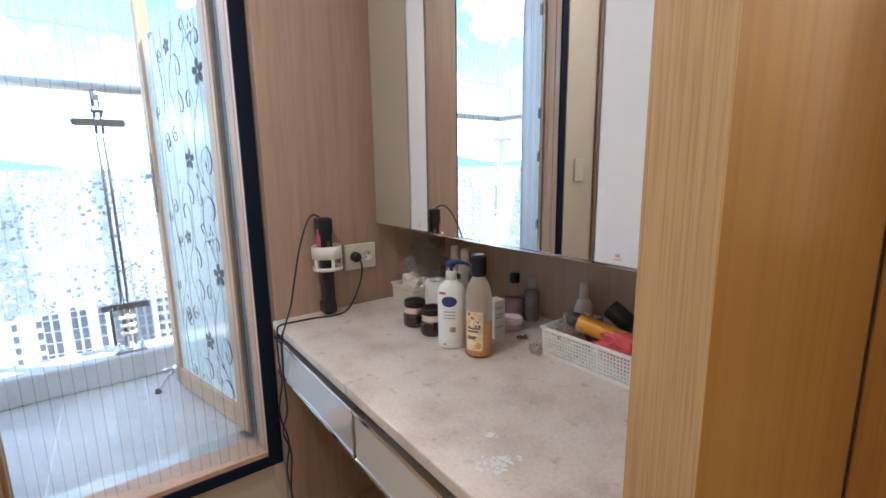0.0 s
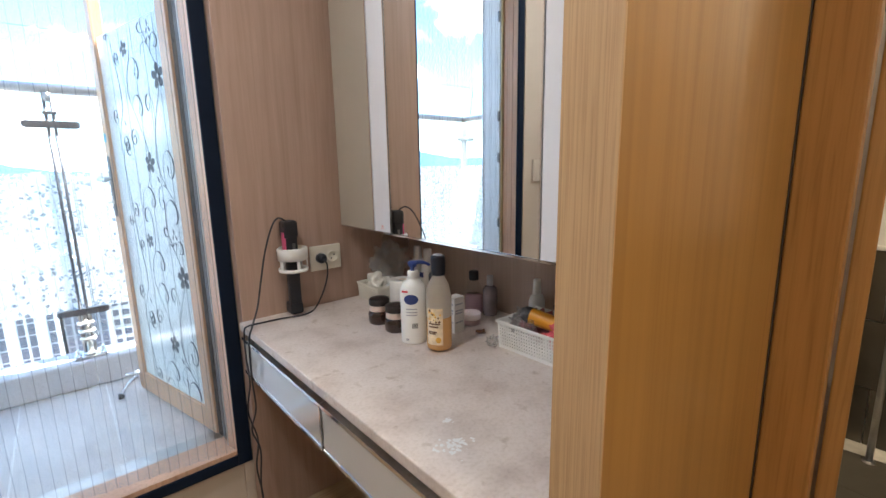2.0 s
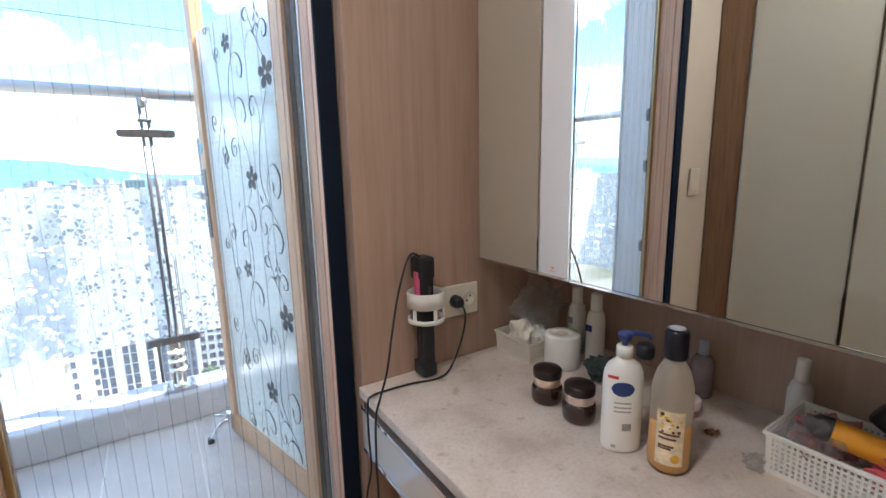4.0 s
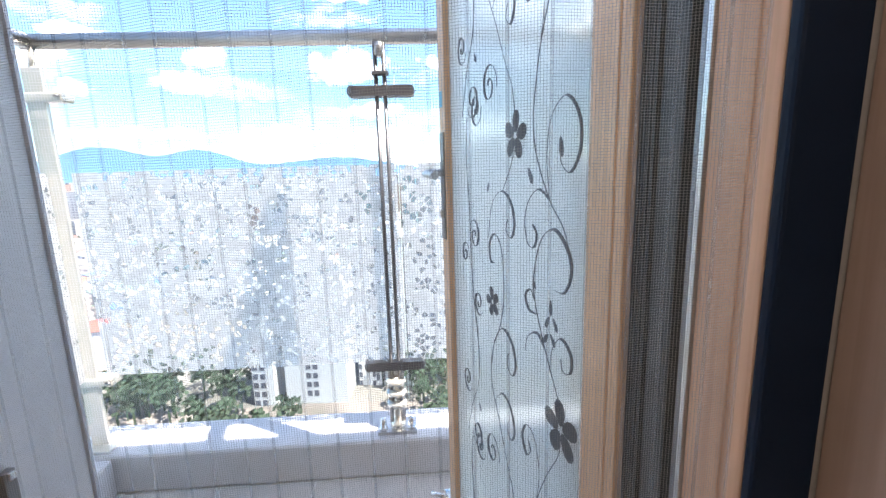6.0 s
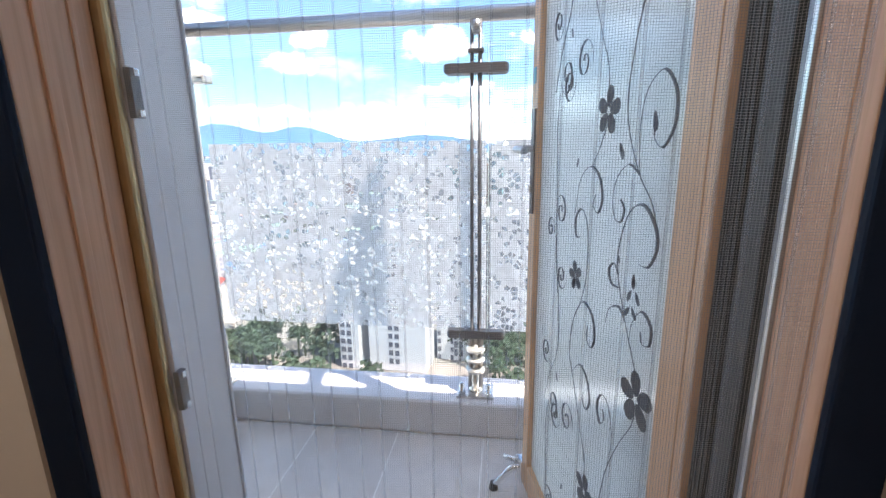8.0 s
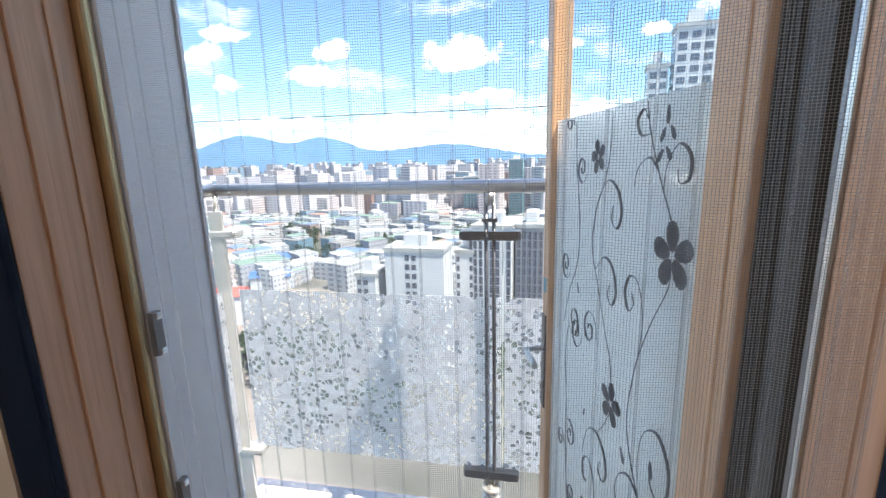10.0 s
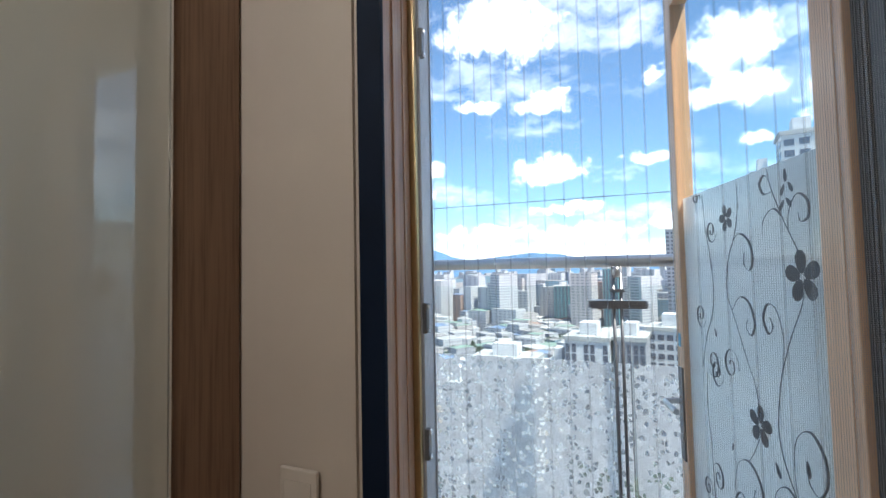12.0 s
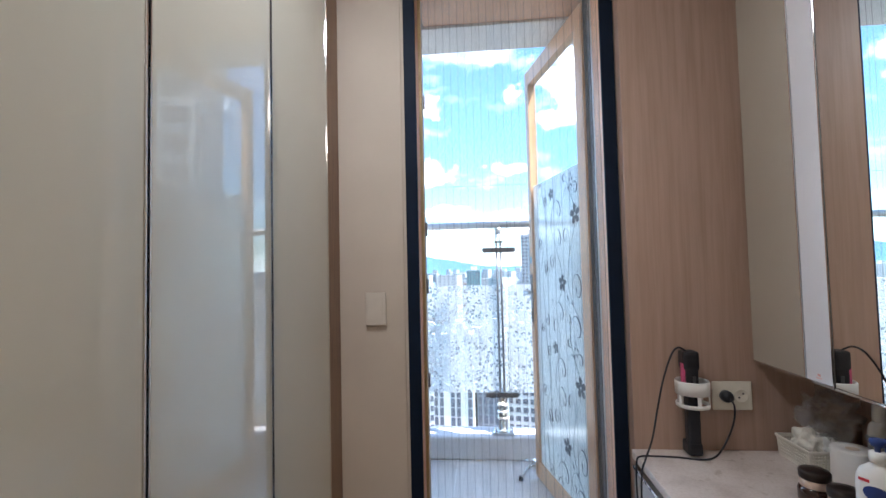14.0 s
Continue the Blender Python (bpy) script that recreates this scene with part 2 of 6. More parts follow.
M_CLOSET.node_tree.nodes["Principled BSDF"].inputs["Coat IOR"].default_value = 1.8
M_OLIVE = mottled("olive_beige_glass", (0.42, 0.37, 0.305), 0.03, 2, 0.12, coat=1.0, bump=0.0)
M_DRAWER = mottled("pale_grey_beige_glass", (0.60, 0.565, 0.52), 0.03, 2, 0.08, coat=1.0, bump=0.0)
M_WHITEGLASS = mottled("white_painted_glass", (0.80, 0.79, 0.82), 0.02, 2, 0.1, coat=1.0, bump=0.0)
M_MIRROR = material("mirror_silver", (0.90, 0.92, 0.91), 0.0, 1.0)
M_BLACKPLASTIC = mottled("black_plastic", (0.018, 0.019, 0.024), 0.2, 30, 0.4)
M_WHITEPLASTIC = mottled("white_plastic", (0.82, 0.81, 0.78), 0.03, 20, 0.35)
# near-black colour that stands for shade in recesses and joints
M_GAPSHADE = mottled("gap_shade", (0.03, 0.026, 0.02), 0.1, 20, 0.7)
M_CREAM = mottled("cream_plastic", (0.78, 0.73, 0.62), 0.03, 20, 0.4)


def clear_glass(name, tint=(0.93, 0.97, 0.97), gloss=0.05):
    """A thin pane: clear, with a faint mirror gloss."""
    m = bpy.data.materials.new(name)
    m.use_nodes = True
    n, l = m.node_tree.nodes, m.node_tree.links
    out = n["Material Output"]
    n.remove(n["Principled BSDF"])
    t = n.new("ShaderNodeBsdfTransparent")
    t.inputs[0].default_value = (*tint, 1)
    g = n.new("ShaderNodeBsdfGlossy")
    g.inputs["Roughness"].default_value = 0.02
    x = n.new("ShaderNodeMixShader")
    x.inputs[0].default_value = gloss
    l.new(t.outputs[0], x.inputs[1])
    l.new(g.outputs[0], x.inputs[2])
    l.new(x.outputs[0], out.inputs[0])
    return m


M_PANE = clear_glass("clear_pane")


def film_material(name, colour, see_through, pattern=None):
    """Frosted film on glass: white, lets light through. pattern: scale of pebbles with clear gaps."""
    m = bpy.data.materials.new(name)
    m.use_nodes = True
    n, l = m.node_tree.nodes, m.node_tree.links
    out = n["Material Output"]
    n.remove(n["Principled BSDF"])
    d = n.new("ShaderNodeBsdfDiffuse")
    tr = n.new("ShaderNodeBsdfTranslucent")
    tp = n.new("ShaderNodeBsdfTransparent")
    for s in (d, tr):
        s.inputs[0].default_value = (*colour, 1)
    a, b = n.new("ShaderNodeMixShader"), n.new("ShaderNodeMixShader")
    a.inputs[0].default_value = 0.8
    l.new(d.outputs[0], a.inputs[1])
    l.new(tr.outputs[0], a.inputs[2])
    b.inputs[0].default_value = see_through
    l.new(a.outputs[0], b.inputs[1])
    l.new(tp.outputs[0], b.inputs[2])
    if pattern:
        v = scaled_coords(n, l, (1, 1, 1))
        vo = n.new("ShaderNodeTexVoronoi")
        vo.feature = "DISTANCE_TO_EDGE"
        vo.inputs["Scale"].default_value = pattern
        l.new(v, vo.inputs["Vector"])
        cell = n.new("ShaderNodeTexVoronoi")
        cell.inputs["Scale"].default_value = pattern
        l.new(v, cell.inputs["Vector"])
        sp = n.new("ShaderNodeSeparateColor")
        l.new(cell.outputs["Color"], sp.inputs[0])
        open_cell = n.new("ShaderNodeMath"); open_cell.operation = "LESS_THAN"; open_cell.inputs[1].default_value = 0.36
        l.new(sp.outputs[1], open_cell.inputs[0])
        inner = n.new("ShaderNodeMapRange")
        inner.inputs["From Min"].default_value, inner.inputs["From Max"].default_value = 0.06, 0.12
        l.new(vo.outputs["Distance"], inner.inputs["Value"])
        both = n.new("ShaderNodeMath"); both.operation = "MULTIPLY"
        l.new(open_cell.outputs[0], both.inputs[0])
        l.new(inner.outputs[0], both.inputs[1])
        r = n.new("ShaderNodeMapRange")
        r.inputs["To Min"].default_value, r.inputs["To Max"].default_value = 0.06, 0.88
        l.new(both.outputs[0], r.inputs["Value"])
        tint = n.new("ShaderNodeMix"); tint.data_type = "RGBA"
        tint.inputs["A"].default_value = (*[c * 0.8 for c in colour], 1)
        tint.inputs["B"].default_value = (*colour, 1)
        l.new(sp.outputs[0], tint.inputs["Factor"])
        for s in (d, tr):
            l.new(tint.outputs["Result"], s.inputs[0])
        l.new(r.outputs[0], b.inputs[0])
    l.new(b.outputs[0], out.inputs[0])
    return m


M_FROST = film_material("frosted_window_film", (0.99, 0.99, 0.975), 0.10)
frost = M_FROST.node_tree
scatter = frost.nodes.new("ShaderNodeBsdfRefraction")
scatter.inputs["Roughness"].default_value, scatter.inputs["IOR"].default_value = 0.62, 1.03
scatter.inputs["Color"].default_value = (0.985, 0.99, 0.985, 1)
frosted = frost.nodes.new("ShaderNodeMixShader")
frosted.inputs[0].default_value = 0.4
last = frost.nodes["Material Output"].inputs[0].links[0].from_socket
frost.links.new(last, frosted.inputs[1])
frost.links.new(scatter.outputs[0], frosted.inputs[2])
frost.links.new(frosted.outputs[0], frost.nodes["Material Output"].inputs[0])
M_PEBBLE = film_material("pebble_patterned_film", (0.95, 0.95, 0.955), 0.2, 60.0)
M_MOTIF = mottled("grey_printed_motif", (0.13, 0.14, 0.16), 0.1, 30, 0.6, bump=0)


def stone_material():
    m = material("beige_engineered_stone", (0.5, 0.42, 0.35), 0.35, coat=0.1)
    n, l, p = nodes_of(m)
    v = scaled_coords(n, l, (1, 1, 1))
    a, _ = noise_ramp(n, l, v, 9, 6, [(0.3, (0.54, 0.445, 0.39)), (0.5, (0.68, 0.59, 0.53)), (0.75, (0.76, 0.68, 0.63))])
    b, f = noise_ramp(n, l, v, 130, 5, [(0.3, (0.82, 0.78, 0.74)), (0.55, (1, 1, 1))])
    c, _ = noise_ramp(n, l, v, 24, 3, [(0.30, (0.72, 0.66, 0.60)), (0.38, (1, 1, 1))])
    l.new(mixed(n, l, mixed(n, l, a, b, 0.7), c, 0.75), p.inputs["Base Color"])
    return m


M_STONE = stone_material()


def screen_mesh_material():
    """Insect mesh: fine dark grey threads with open holes."""
    m = bpy.data.materials.new("grey_insect_mesh")
    m.use_nodes = True
    n, l = m.node_tree.nodes, m.node_tree.links
    out = n["Material Output"]
    p = n["Principled BSDF"]
    p.inputs["Base Color"].default_value = (0.28, 0.27, 0.26, 1)
    p.inputs["Roughness"].default_value = 0.7
    tc = n.new("ShaderNodeTexCoord")
    sp = n.new("ShaderNodeSeparateXYZ")
    l.new(tc.outputs["Object"], sp.inputs[0])
    waves = []
    for axis in ("X", "Z"):
        w = n.new("ShaderNodeMath"); w.operation = "MULTIPLY"; w.inputs[1].default_value = 1 / 0.0020
        l.new(sp.outputs[axis], w.inputs[0])
        fr = n.new("ShaderNodeMath"); fr.operation = "FRACT"
        l.new(w.outputs[0], fr.inputs[0])
        lt = n.new("ShaderNodeMath"); lt.operation = "LESS_THAN"; lt.inputs[1].default_value = 0.135
        l.new(fr.outputs[0], lt.inputs[0])
        waves.append(lt.outputs[0])
    mx = n.new("ShaderNodeMath"); mx.operation = "MAXIMUM"
    l.new(waves[0], mx.inputs[0])
    l.new(waves[1], mx.inputs[1])
    tp = n.new("ShaderNodeBsdfTransparent")
    x = n.new("ShaderNodeMixShader")
    l.new(mx.outputs[0], x.inputs[0])
    thread = n.new("ShaderNodeMixShader")
    thread.inputs[0].default_value = 0.15
    glow = n.new("ShaderNodeBsdfTranslucent")
    glow.inputs[0].default_value = (0.5, 0.5, 0.5, 1)
    l.new(p.outputs[0], thread.inputs[1])
    l.new(glow.outputs[0], thread.inputs[2])
    l.new(tp.outputs[0], x.inputs[1])
    l.new(thread.outputs[0], x.inputs[2])
    l.new(x.outputs[0], out.inputs[0])
    return m


M_MESH = screen_mesh_material()


def tile_material():
    m = material("beige_grey_floor_tile", (0.5, 0.47, 0.44), 0.35)
    n, l, p = nodes_of(m)
    v = scaled_coords(n, l, (1, 1, 1))
    a, f = noise_ramp(n, l, v, 14, 6, [(0.3, (0.62, 0.585, 0.56)), (0.7, (0.72, 0.685, 0.66))])
    oi = n.new("ShaderNodeObjectInfo")
    r = n.new("ShaderNodeMapRange")
    r.inputs["To Min"].default_value, r.inputs["To Max"].default_value = 0.9, 1.0
    l.new(oi.outputs["Random"], r.inputs["Value"])
    l.new(mixed(n, l, a, r.outputs[0], 1.0), p.inputs["Base Color"])
    bumped(n, l, p, f, 0.05, 0.001)
    return m


M_TILE = tile_material()
M_GROUT = mottled("white_grout", (0.86, 0.85, 0.83), 0.05, 30, 0.8)
M_FLOOR = wood("room_floor_wood", (0.46, 0.32, 0.19), (0.34, 0.22, 0.12), 0.4, (2, 40, 40))
M_DARKTILE = mottled("dark_bathroom_tile", (0.075, 0.066, 0.05), 0.2, 5, 0.3)
M_JOINT = mottled("pale_tile_joint", (0.55, 0.52, 0.45), 0.1, 30, 0.8)

# ---- room shell ----
WALL_Y, OUT_Y = 1.455, 1.752      # door wall, inner and outer face
LEFT_X, RIGHT_X = -0.305, 0.350  # door opening
SILL, HEAD = 0.255, 2.39
CEIL = 2.52
WARD_X = -0.60                  # wardrobe fronts

whole("floor", box(-1.25, 2.6, -2.6, 1.66, -0.12, 0.0), M_FLOOR, "honey-brown wooden floor of the dressing room", "floor", kind="structure")
whole("ceiling", box(-1.25, 2.6, -2.6, 1.66, CEIL, CEIL + 0.12), M_WHITEWALL, "off-white papered ceiling of the dressing room", "ceiling", kind="structure")
north = whole("wall_north", box(-1.25, -0.372, WALL_Y, OUT_Y, 0, CEIL), M_WALLPAPER, "beige papered wall round the balcony door", "wall", kind="structure")
part("wall_piece", box(RIGHT_X, 1.25, WALL_Y, OUT_Y, 0, CEIL), M_WALLPAPER, north)
part("wall_piece", box(-0.372, -0.334, WALL_Y + 0.007, 1.566, 0, CEIL), M_WALLPAPER, north)
part("wall_piece", box(-0.334, RIGHT_X, WALL_Y + 0.022, 1.659, 0, SILL - 0.02), M_WALLPAPER, north)
part("wall_piece", box(-0.334, RIGHT_X, WALL_Y + 0.022, OUT_Y, HEAD, CEIL), M_WALLPAPER, north)
whole("wall_west", box(-1.33, -1.25, -2.6, OUT_Y, 0, CEIL), M_WALLPAPER, "beige papered wall behind the wardrobe", "wall", kind="structure")
whole("wall_south", box(-1.33, 2.6, -2.72, -2.6, 0, CEIL), M_WALLPAPER, "beige papered wall of the room", "wall", kind="structure")
whole("wall_dresser", box(1.06, 1.14, 0.143, WALL_Y, 0, CEIL), M_SPLASH_LIT, "laminate wall behind the dresser, lightened to pinkish beige", "wall", kind="structure")
# bathroom side: wall with a doorway seen past the oak panel
east = whole("wall_east", box(1.06, 1.16, -2.6, -0.75, 0, CEIL), M_WALLPAPER, "beige papered wall with a bathroom doorway", "wall", kind="structure")
part("wall_piece", box(1.06, 1.16, -0.75, 0.10, 2.1, CEIL), M_WALLPAPER, east)
jamb = whole("door_frame_bathroom", box(1.045, 1.088, 0.050, 0.141, 0, 2.14, 0.004), M_AMBERWOOD, "amber-brown wooden frame of the bathroom doorway", "door frame", kind="structure")
part("jamb", box(1.045, 1.17, -0.79, -0.75, 0, 2.14, 0.003), M_AMBERWOOD, jamb)
part("head", box(1.045, 1.17, -0.75, 0.050, 2.10, 2.14, 0.003), M_AMBERWOOD, jamb)
bath = thing("door_bathroom", (1.5, 0.04, 0.0), "amber-brown wooden bathroom door standing open inwards", "door", kind="structure")
swung = box(1.185, 1.92, 0.018, 0.054, 0.01, 2.08, 0.004)
bmesh.ops.rotate(swung, cent=(1.185, 0.054, 0.0), matrix=Matrix.Rotation(radians(9), 3, "Z"), verts=swung.verts)
part("leaf", swung, M_AMBERWOOD, bath)
for z in (1.50, 1.92, 0.30):
    part("hinge", lathe([(0, z), (0.006, z), (0.006, z + 0.08), (0, z + 0.08)], (1.180, 0.056, 0), 10), M_DARKSTEEL, bath, "dark steel hinge")
whole("wall_bath_north", box(1.14, 2.6, 0.60, 0.70, 0, CEIL), M_WHITEWALL, "off-white bathroom wall", "wall", kind="structure")
bath_wall = whole("wall_bath_east", box(2.5, 2.6, -2.6, 0.60, 0, CEIL), M_WHITEWALL, "off-white bathroom wall with dark tiles below", "wall", kind="structure")
bath_floor = whole("floor_bath", box(1.172, 2.488, -1.35, 0.60, 0.0005, 0.006), M_JOINT, "dark tiled bathroom floor with pale joints", "floor", kind="structure")
whole("wall_bath_south", box(1.16, 2.5, -1.45, -1.35, 0, CEIL), M_DARKTILE, "dark tiled bathroom wall", "wall", kind="structure")
part("tile_border", box(2.484, 2.499, -1.34, 0.598, 0.862, 0.882, 0.003), M_WHITEPLASTIC, bath_wall, "white tile border")

# oak end panel between dresser and doorway
panel = thing("oak_panel", (0.7, 0.175, 0.0), "honey oak upright end panel beside the dresser", "wood panel")
part("panel", box(0.3775, 1.045, 0.143, 0.207, 0.0, CEIL - 0.002), M_OAKSIDE_SHADED, panel)
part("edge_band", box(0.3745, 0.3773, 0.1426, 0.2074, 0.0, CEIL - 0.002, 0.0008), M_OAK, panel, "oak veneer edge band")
# the joint's shadow, laid on the panel face as a dark strip
part("joint_shadow_strip", box(1.034, 1.0445, 0.1415, 0.1428, 0.0, CEIL - 0.002), M_GAPSHADE, panel, "dark strip coloured as the shadow of the joint")

# ---- balcony door opening ----
def prism(plan, z0, z1, bevel=0.0):
    """An upright block over a plan of corners given in order."""
    b = bmesh.new()
    lower = [b.verts.new((x, y, z0)) for x, y in plan]
    upper = [b.verts.new((x, y, z1)) for x, y in plan]
    k = len(plan)
    for i in range(k):
        b.faces.new((lower[i], lower[(i + 1) % k], upper[(i + 1) % k], upper[i]))
    b.faces.new(lower[::-1])
    b.faces.new(upper)
    bmesh.ops.recalc_face_normals(b, faces=b.faces[:])
    if bevel:
        bmesh.ops.bevel(b, geom=b.edges[:], offset=bevel, segments=2, profile=0.6, affect="EDGES")
    return b


# left reveal, splayed outwards
SPLAY = (-0.366 - LEFT_X) / (OUT_Y - 1.568)


def on_reveal(y):
    return LEFT_X + SPLAY * (y - 1.568)


reveal = whole("door_reveal", prism([(LEFT_X, 1.568), (on_reveal(OUT_Y + 0.003), OUT_Y + 0.003), (-0.3715, OUT_Y + 0.003), (-0.3715, 1.568)], SILL - 0.02, HEAD, 0.001), M_JAMB, "grey-white painted reveal of the balcony doorway", "door frame", kind="structure")
for ry, wide in ((1.735, 0.006),):
    part("reveal_ridge", prism([(on_reveal(ry) - 0.002, ry), (on_reveal(ry) + 0.004, ry + 0.001), (on_reveal(ry + wide) + 0.004, ry + wide), (on_reveal(ry + wide) - 0.002, ry + wide + 0.001)], SILL, HEAD - 0.013, 0.001), M_JAMB, reveal)
for z in (1.978, 1.487, 1.271, 0.92):
    plate = part("strike_plate", box(LEFT_X - 0.003, LEFT_X + 0.005, 1.567, 1.580, z - 0.026, z + 0.026, 0.001), M_DARKSTEEL, reveal, "small dark steel strike plate")
    for q in (-0.021, 0.021):
        part("screw", box(LEFT_X + 0.004, LEFT_X + 0.008, 1.570, 1.577, z + q - 0.004, z + q + 0.004, 0.0015), M_CHROME, plate)
part("head", box(LEFT_X - 0.015, RIGHT_X - 0.012, 1.482, OUT_Y + 0.003, HEAD - 0.012, HEAD - 0.004, 0.001), M_FRAME, reveal)
# right jamb: splayed wood, silver edge, dark gap, smooth seal, ribbed seal
part("side_jamb", prism([(0.333, 1.4635), (0.319, 1.512), (0.349, 1.512), (0.349, 1.4635)], SILL, HEAD - 0.012, 0.001), M_FRAME, reveal, "beige wood-grain jamb")
part("jamb_ridge", prism([(0.3270, 1.480), (0.3240, 1.490), (0.330, 1.4905), (0.330, 1.4795)], SILL, HEAD - 0.012, 0.0008), M_FRAME, reveal)
part("metal_edge", box(0.3160, 0.349, 1.5125, 1.519, SILL, HEAD - 0.012, 0.0015), M_STEEL, reveal, "thin silver metal edge")
part("metal_edge", box(0.3180, 0.349, 1.5205, 1.529, SILL, HEAD - 0.012, 0.0015), M_DARKSTEEL, reveal)
part("seal_gap", box(0.333, 0.349, 1.5295, 1.546, SILL, HEAD - 0.012), M_BLACK, reveal)
part("gasket", box(0.320, 0.349, 1.5465, 1.586, SILL + 0.014, HEAD - 0.013, 0.003), M_GASKET, reveal, "smooth dark grey rubber gasket")
for k in range(4):
    part("gasket", box(0.3165 - 0.0012 * k, 0.349, 1.5865 + 0.0062 * k, 1.5920 + 0.0062 * k, SILL + 0.014, HEAD - 0.013, 0.0015), M_GASKET, reveal, "ribbed grey rubber seal")
part("side_jamb", box(RIGHT_X - 0.004, RIGHT_X + 0.002, 1.613, OUT_Y + 0.003, SILL, HEAD - 0.012, 0.002), M_GASKET, reveal)
sill = whole("door_sill", box(-0.333, RIGHT_X - 0.019, 1.463, 1.585, SILL - 0.02, SILL + 0.012, 0.003), M_FRAME, "beige wood-grain door sill", "door sill", kind="structure")
part("metal_edge", box(LEFT_X + 0.006, RIGHT_X - 0.016, 1.586, 1.664, SILL - 0.02, SILL + 0.004, 0.001), M_STEEL, sill, "thin silver threshold strip")

# ---- pleated insect screen ----
screen = thing("insect_screen", (0.0, 1.45, 0.20), "pleated grey insect screen in a dark frame", "insect screen", kind="structure")
FX0, FX1, FZ0, FZ1 = -0.360, 0.377, 0.216, 2.44
part("frame_side", box(FX0, FX0 + 0.043, 1.450, 1.461, FZ0, FZ1, 0.003), M_BLACK, screen, "dark navy aluminium upright")
part("frame_side", box(FX1 - 0.046, FX1, 1.450, 1.461, FZ0, FZ1, 0.003), M_BLACK, screen)
part("frame_bottom", box(FX0 + 0.043, FX1 - 0.046, 1.451, 1.461, FZ0, 0.252, 0.003), M_BLACK, screen)
part("frame_top", box(FX0 + 0.043, FX1 - 0.046, 1.451, 1.461, 2.392, FZ1, 0.003), M_BLACK, screen)
bar = part("pull_bar", box(-0.333, -0.3205, 1.463, 1.554, 0.2675, 2.377, 0.002), M_FRAME, screen, "beige wood-grain pull bar")
part("bar_ridge", box(-0.321, -0.3175, 1.492, 1.504, 0.2675, 2.377, 0.001), M_FRAME, bar)
part("bar_ridge", box(-0.321, -0.3185, 1.528, 1.533, 0.2675, 2.377, 0.001), M_FRAME, bar)
part("edge_strip", box(-0.325, -0.309, 1.5545, 1.5665, 0.2675, 2.377, 0.004), M_GOLD, screen, "gold edge strip")
PLEAT = 0.0275
fabric = bmesh.new()
cols = []
k = 0
x = -0.306
while x < FX1 - 0.048:
    y = 1.561 - 0.094 * (x + 0.306) / 0.635 + (0.0035 if k % 2 else -0.0035)
    cols.append((fabric.verts.new((x, y, 0.268)), fabric.verts.new((x, y, 2.377)), x, y))
    x += PLEAT
    k += 1
for a, b in zip(cols, cols[1:]):
    fabric.faces.new((a[0], b[0], b[1], a[1]))
folds = [(c[2], c[3]) for c in cols[1:]]
cloth = part("mesh", fabric, M_MESH, screen, "fine grey insect mesh")
M_FOLD = film_material("sheer_fold_line", (0.45, 0.46, 0.48), 0.72)
for i, (x, y) in enumerate(folds):
    f = bmesh.new()
    f.faces.new([f.verts.new(p) for p in ((x - 0.0013, y - 0.0006, 0.268), (x + 0.0013, y - 0.0006, 0.268), (x + 0.0013, y - 0.0006, 2.377), (x - 0.0013, y - 0.0006, 2.377))])
    part("fold", f, M_FOLD, cloth)

# ---- glazed balcony door leaf, open outwards ----
SWING = 13.9
LEAF_W, LEAF_T, LZ0, LZ1 = 0.643, 0.042, 0.272, 2.352
HINGE = Vector((0.305, 1.6125, 0))
A = radians(SWING)
LEAF = Matrix(((-math.sin(A), math.cos(A), 0, HINGE.x), (math.cos(A), math.sin(A), 0, HINGE.y), (0, 0, 1, 0), (0, 0, 0, 1)))


def on_leaf(bm):
    """From leaf places (along, through, up) to the world."""
    bmesh.ops.transform(bm, matrix=LEAF, verts=bm.verts)
    bmesh.ops.recalc_face_normals(bm, faces=bm.faces[:])
    return bm


leaf = thing("balcony_door", (0.24, 1.95, LZ0), "pale wood-framed glass door with frosted floral film, standing open", "door", kind="structure")
SW = 0.066
hs = part("hinge_stile", on_leaf(box(0, SW, 0, LEAF_T, LZ0, LZ1, 0.003)), M_LEAF, leaf)
part("stile_ridge", on_leaf(box(0.018, 0.024, -0.0012, 0.001, LZ0, LZ1, 0.001)), M_LEAF, hs)
fs = part("lock_stile", on_leaf(box(LEAF_W - 0.045, LEAF_W, 0, LEAF_T, LZ0, LZ1, 0.003)), M_LEAF, leaf)
part("bottom_rail", on_leaf(box(SW, LEAF_W - 0.045, 0.001, LEAF_T - 0.001, LZ0, LZ0 + 0.082, 0.003)), M_LEAF, leaf)
part("top_rail", on_leaf(box(SW, LEAF_W - 0.045, 0.001, LEAF_T - 0.001, LZ1 - 0.075, LZ1, 0.003)), M_LEAF, leaf)
pane = part("pane", on_leaf(box(SW - 0.003, LEAF_W - 0.042, 0.016, 0.022, LZ0 + 0.08, LZ1 - 0.073)), M_PANE, leaf, "clear glass pane")
pane.visible_shadow = False
FILM_TOP = 1.745
film = part("film", on_leaf(box(SW, LEAF_W - 0.045, 0.0135, 0.0150, LZ0 + 0.082, FILM_TOP)), M_FROST, leaf, "frosted pale green film")
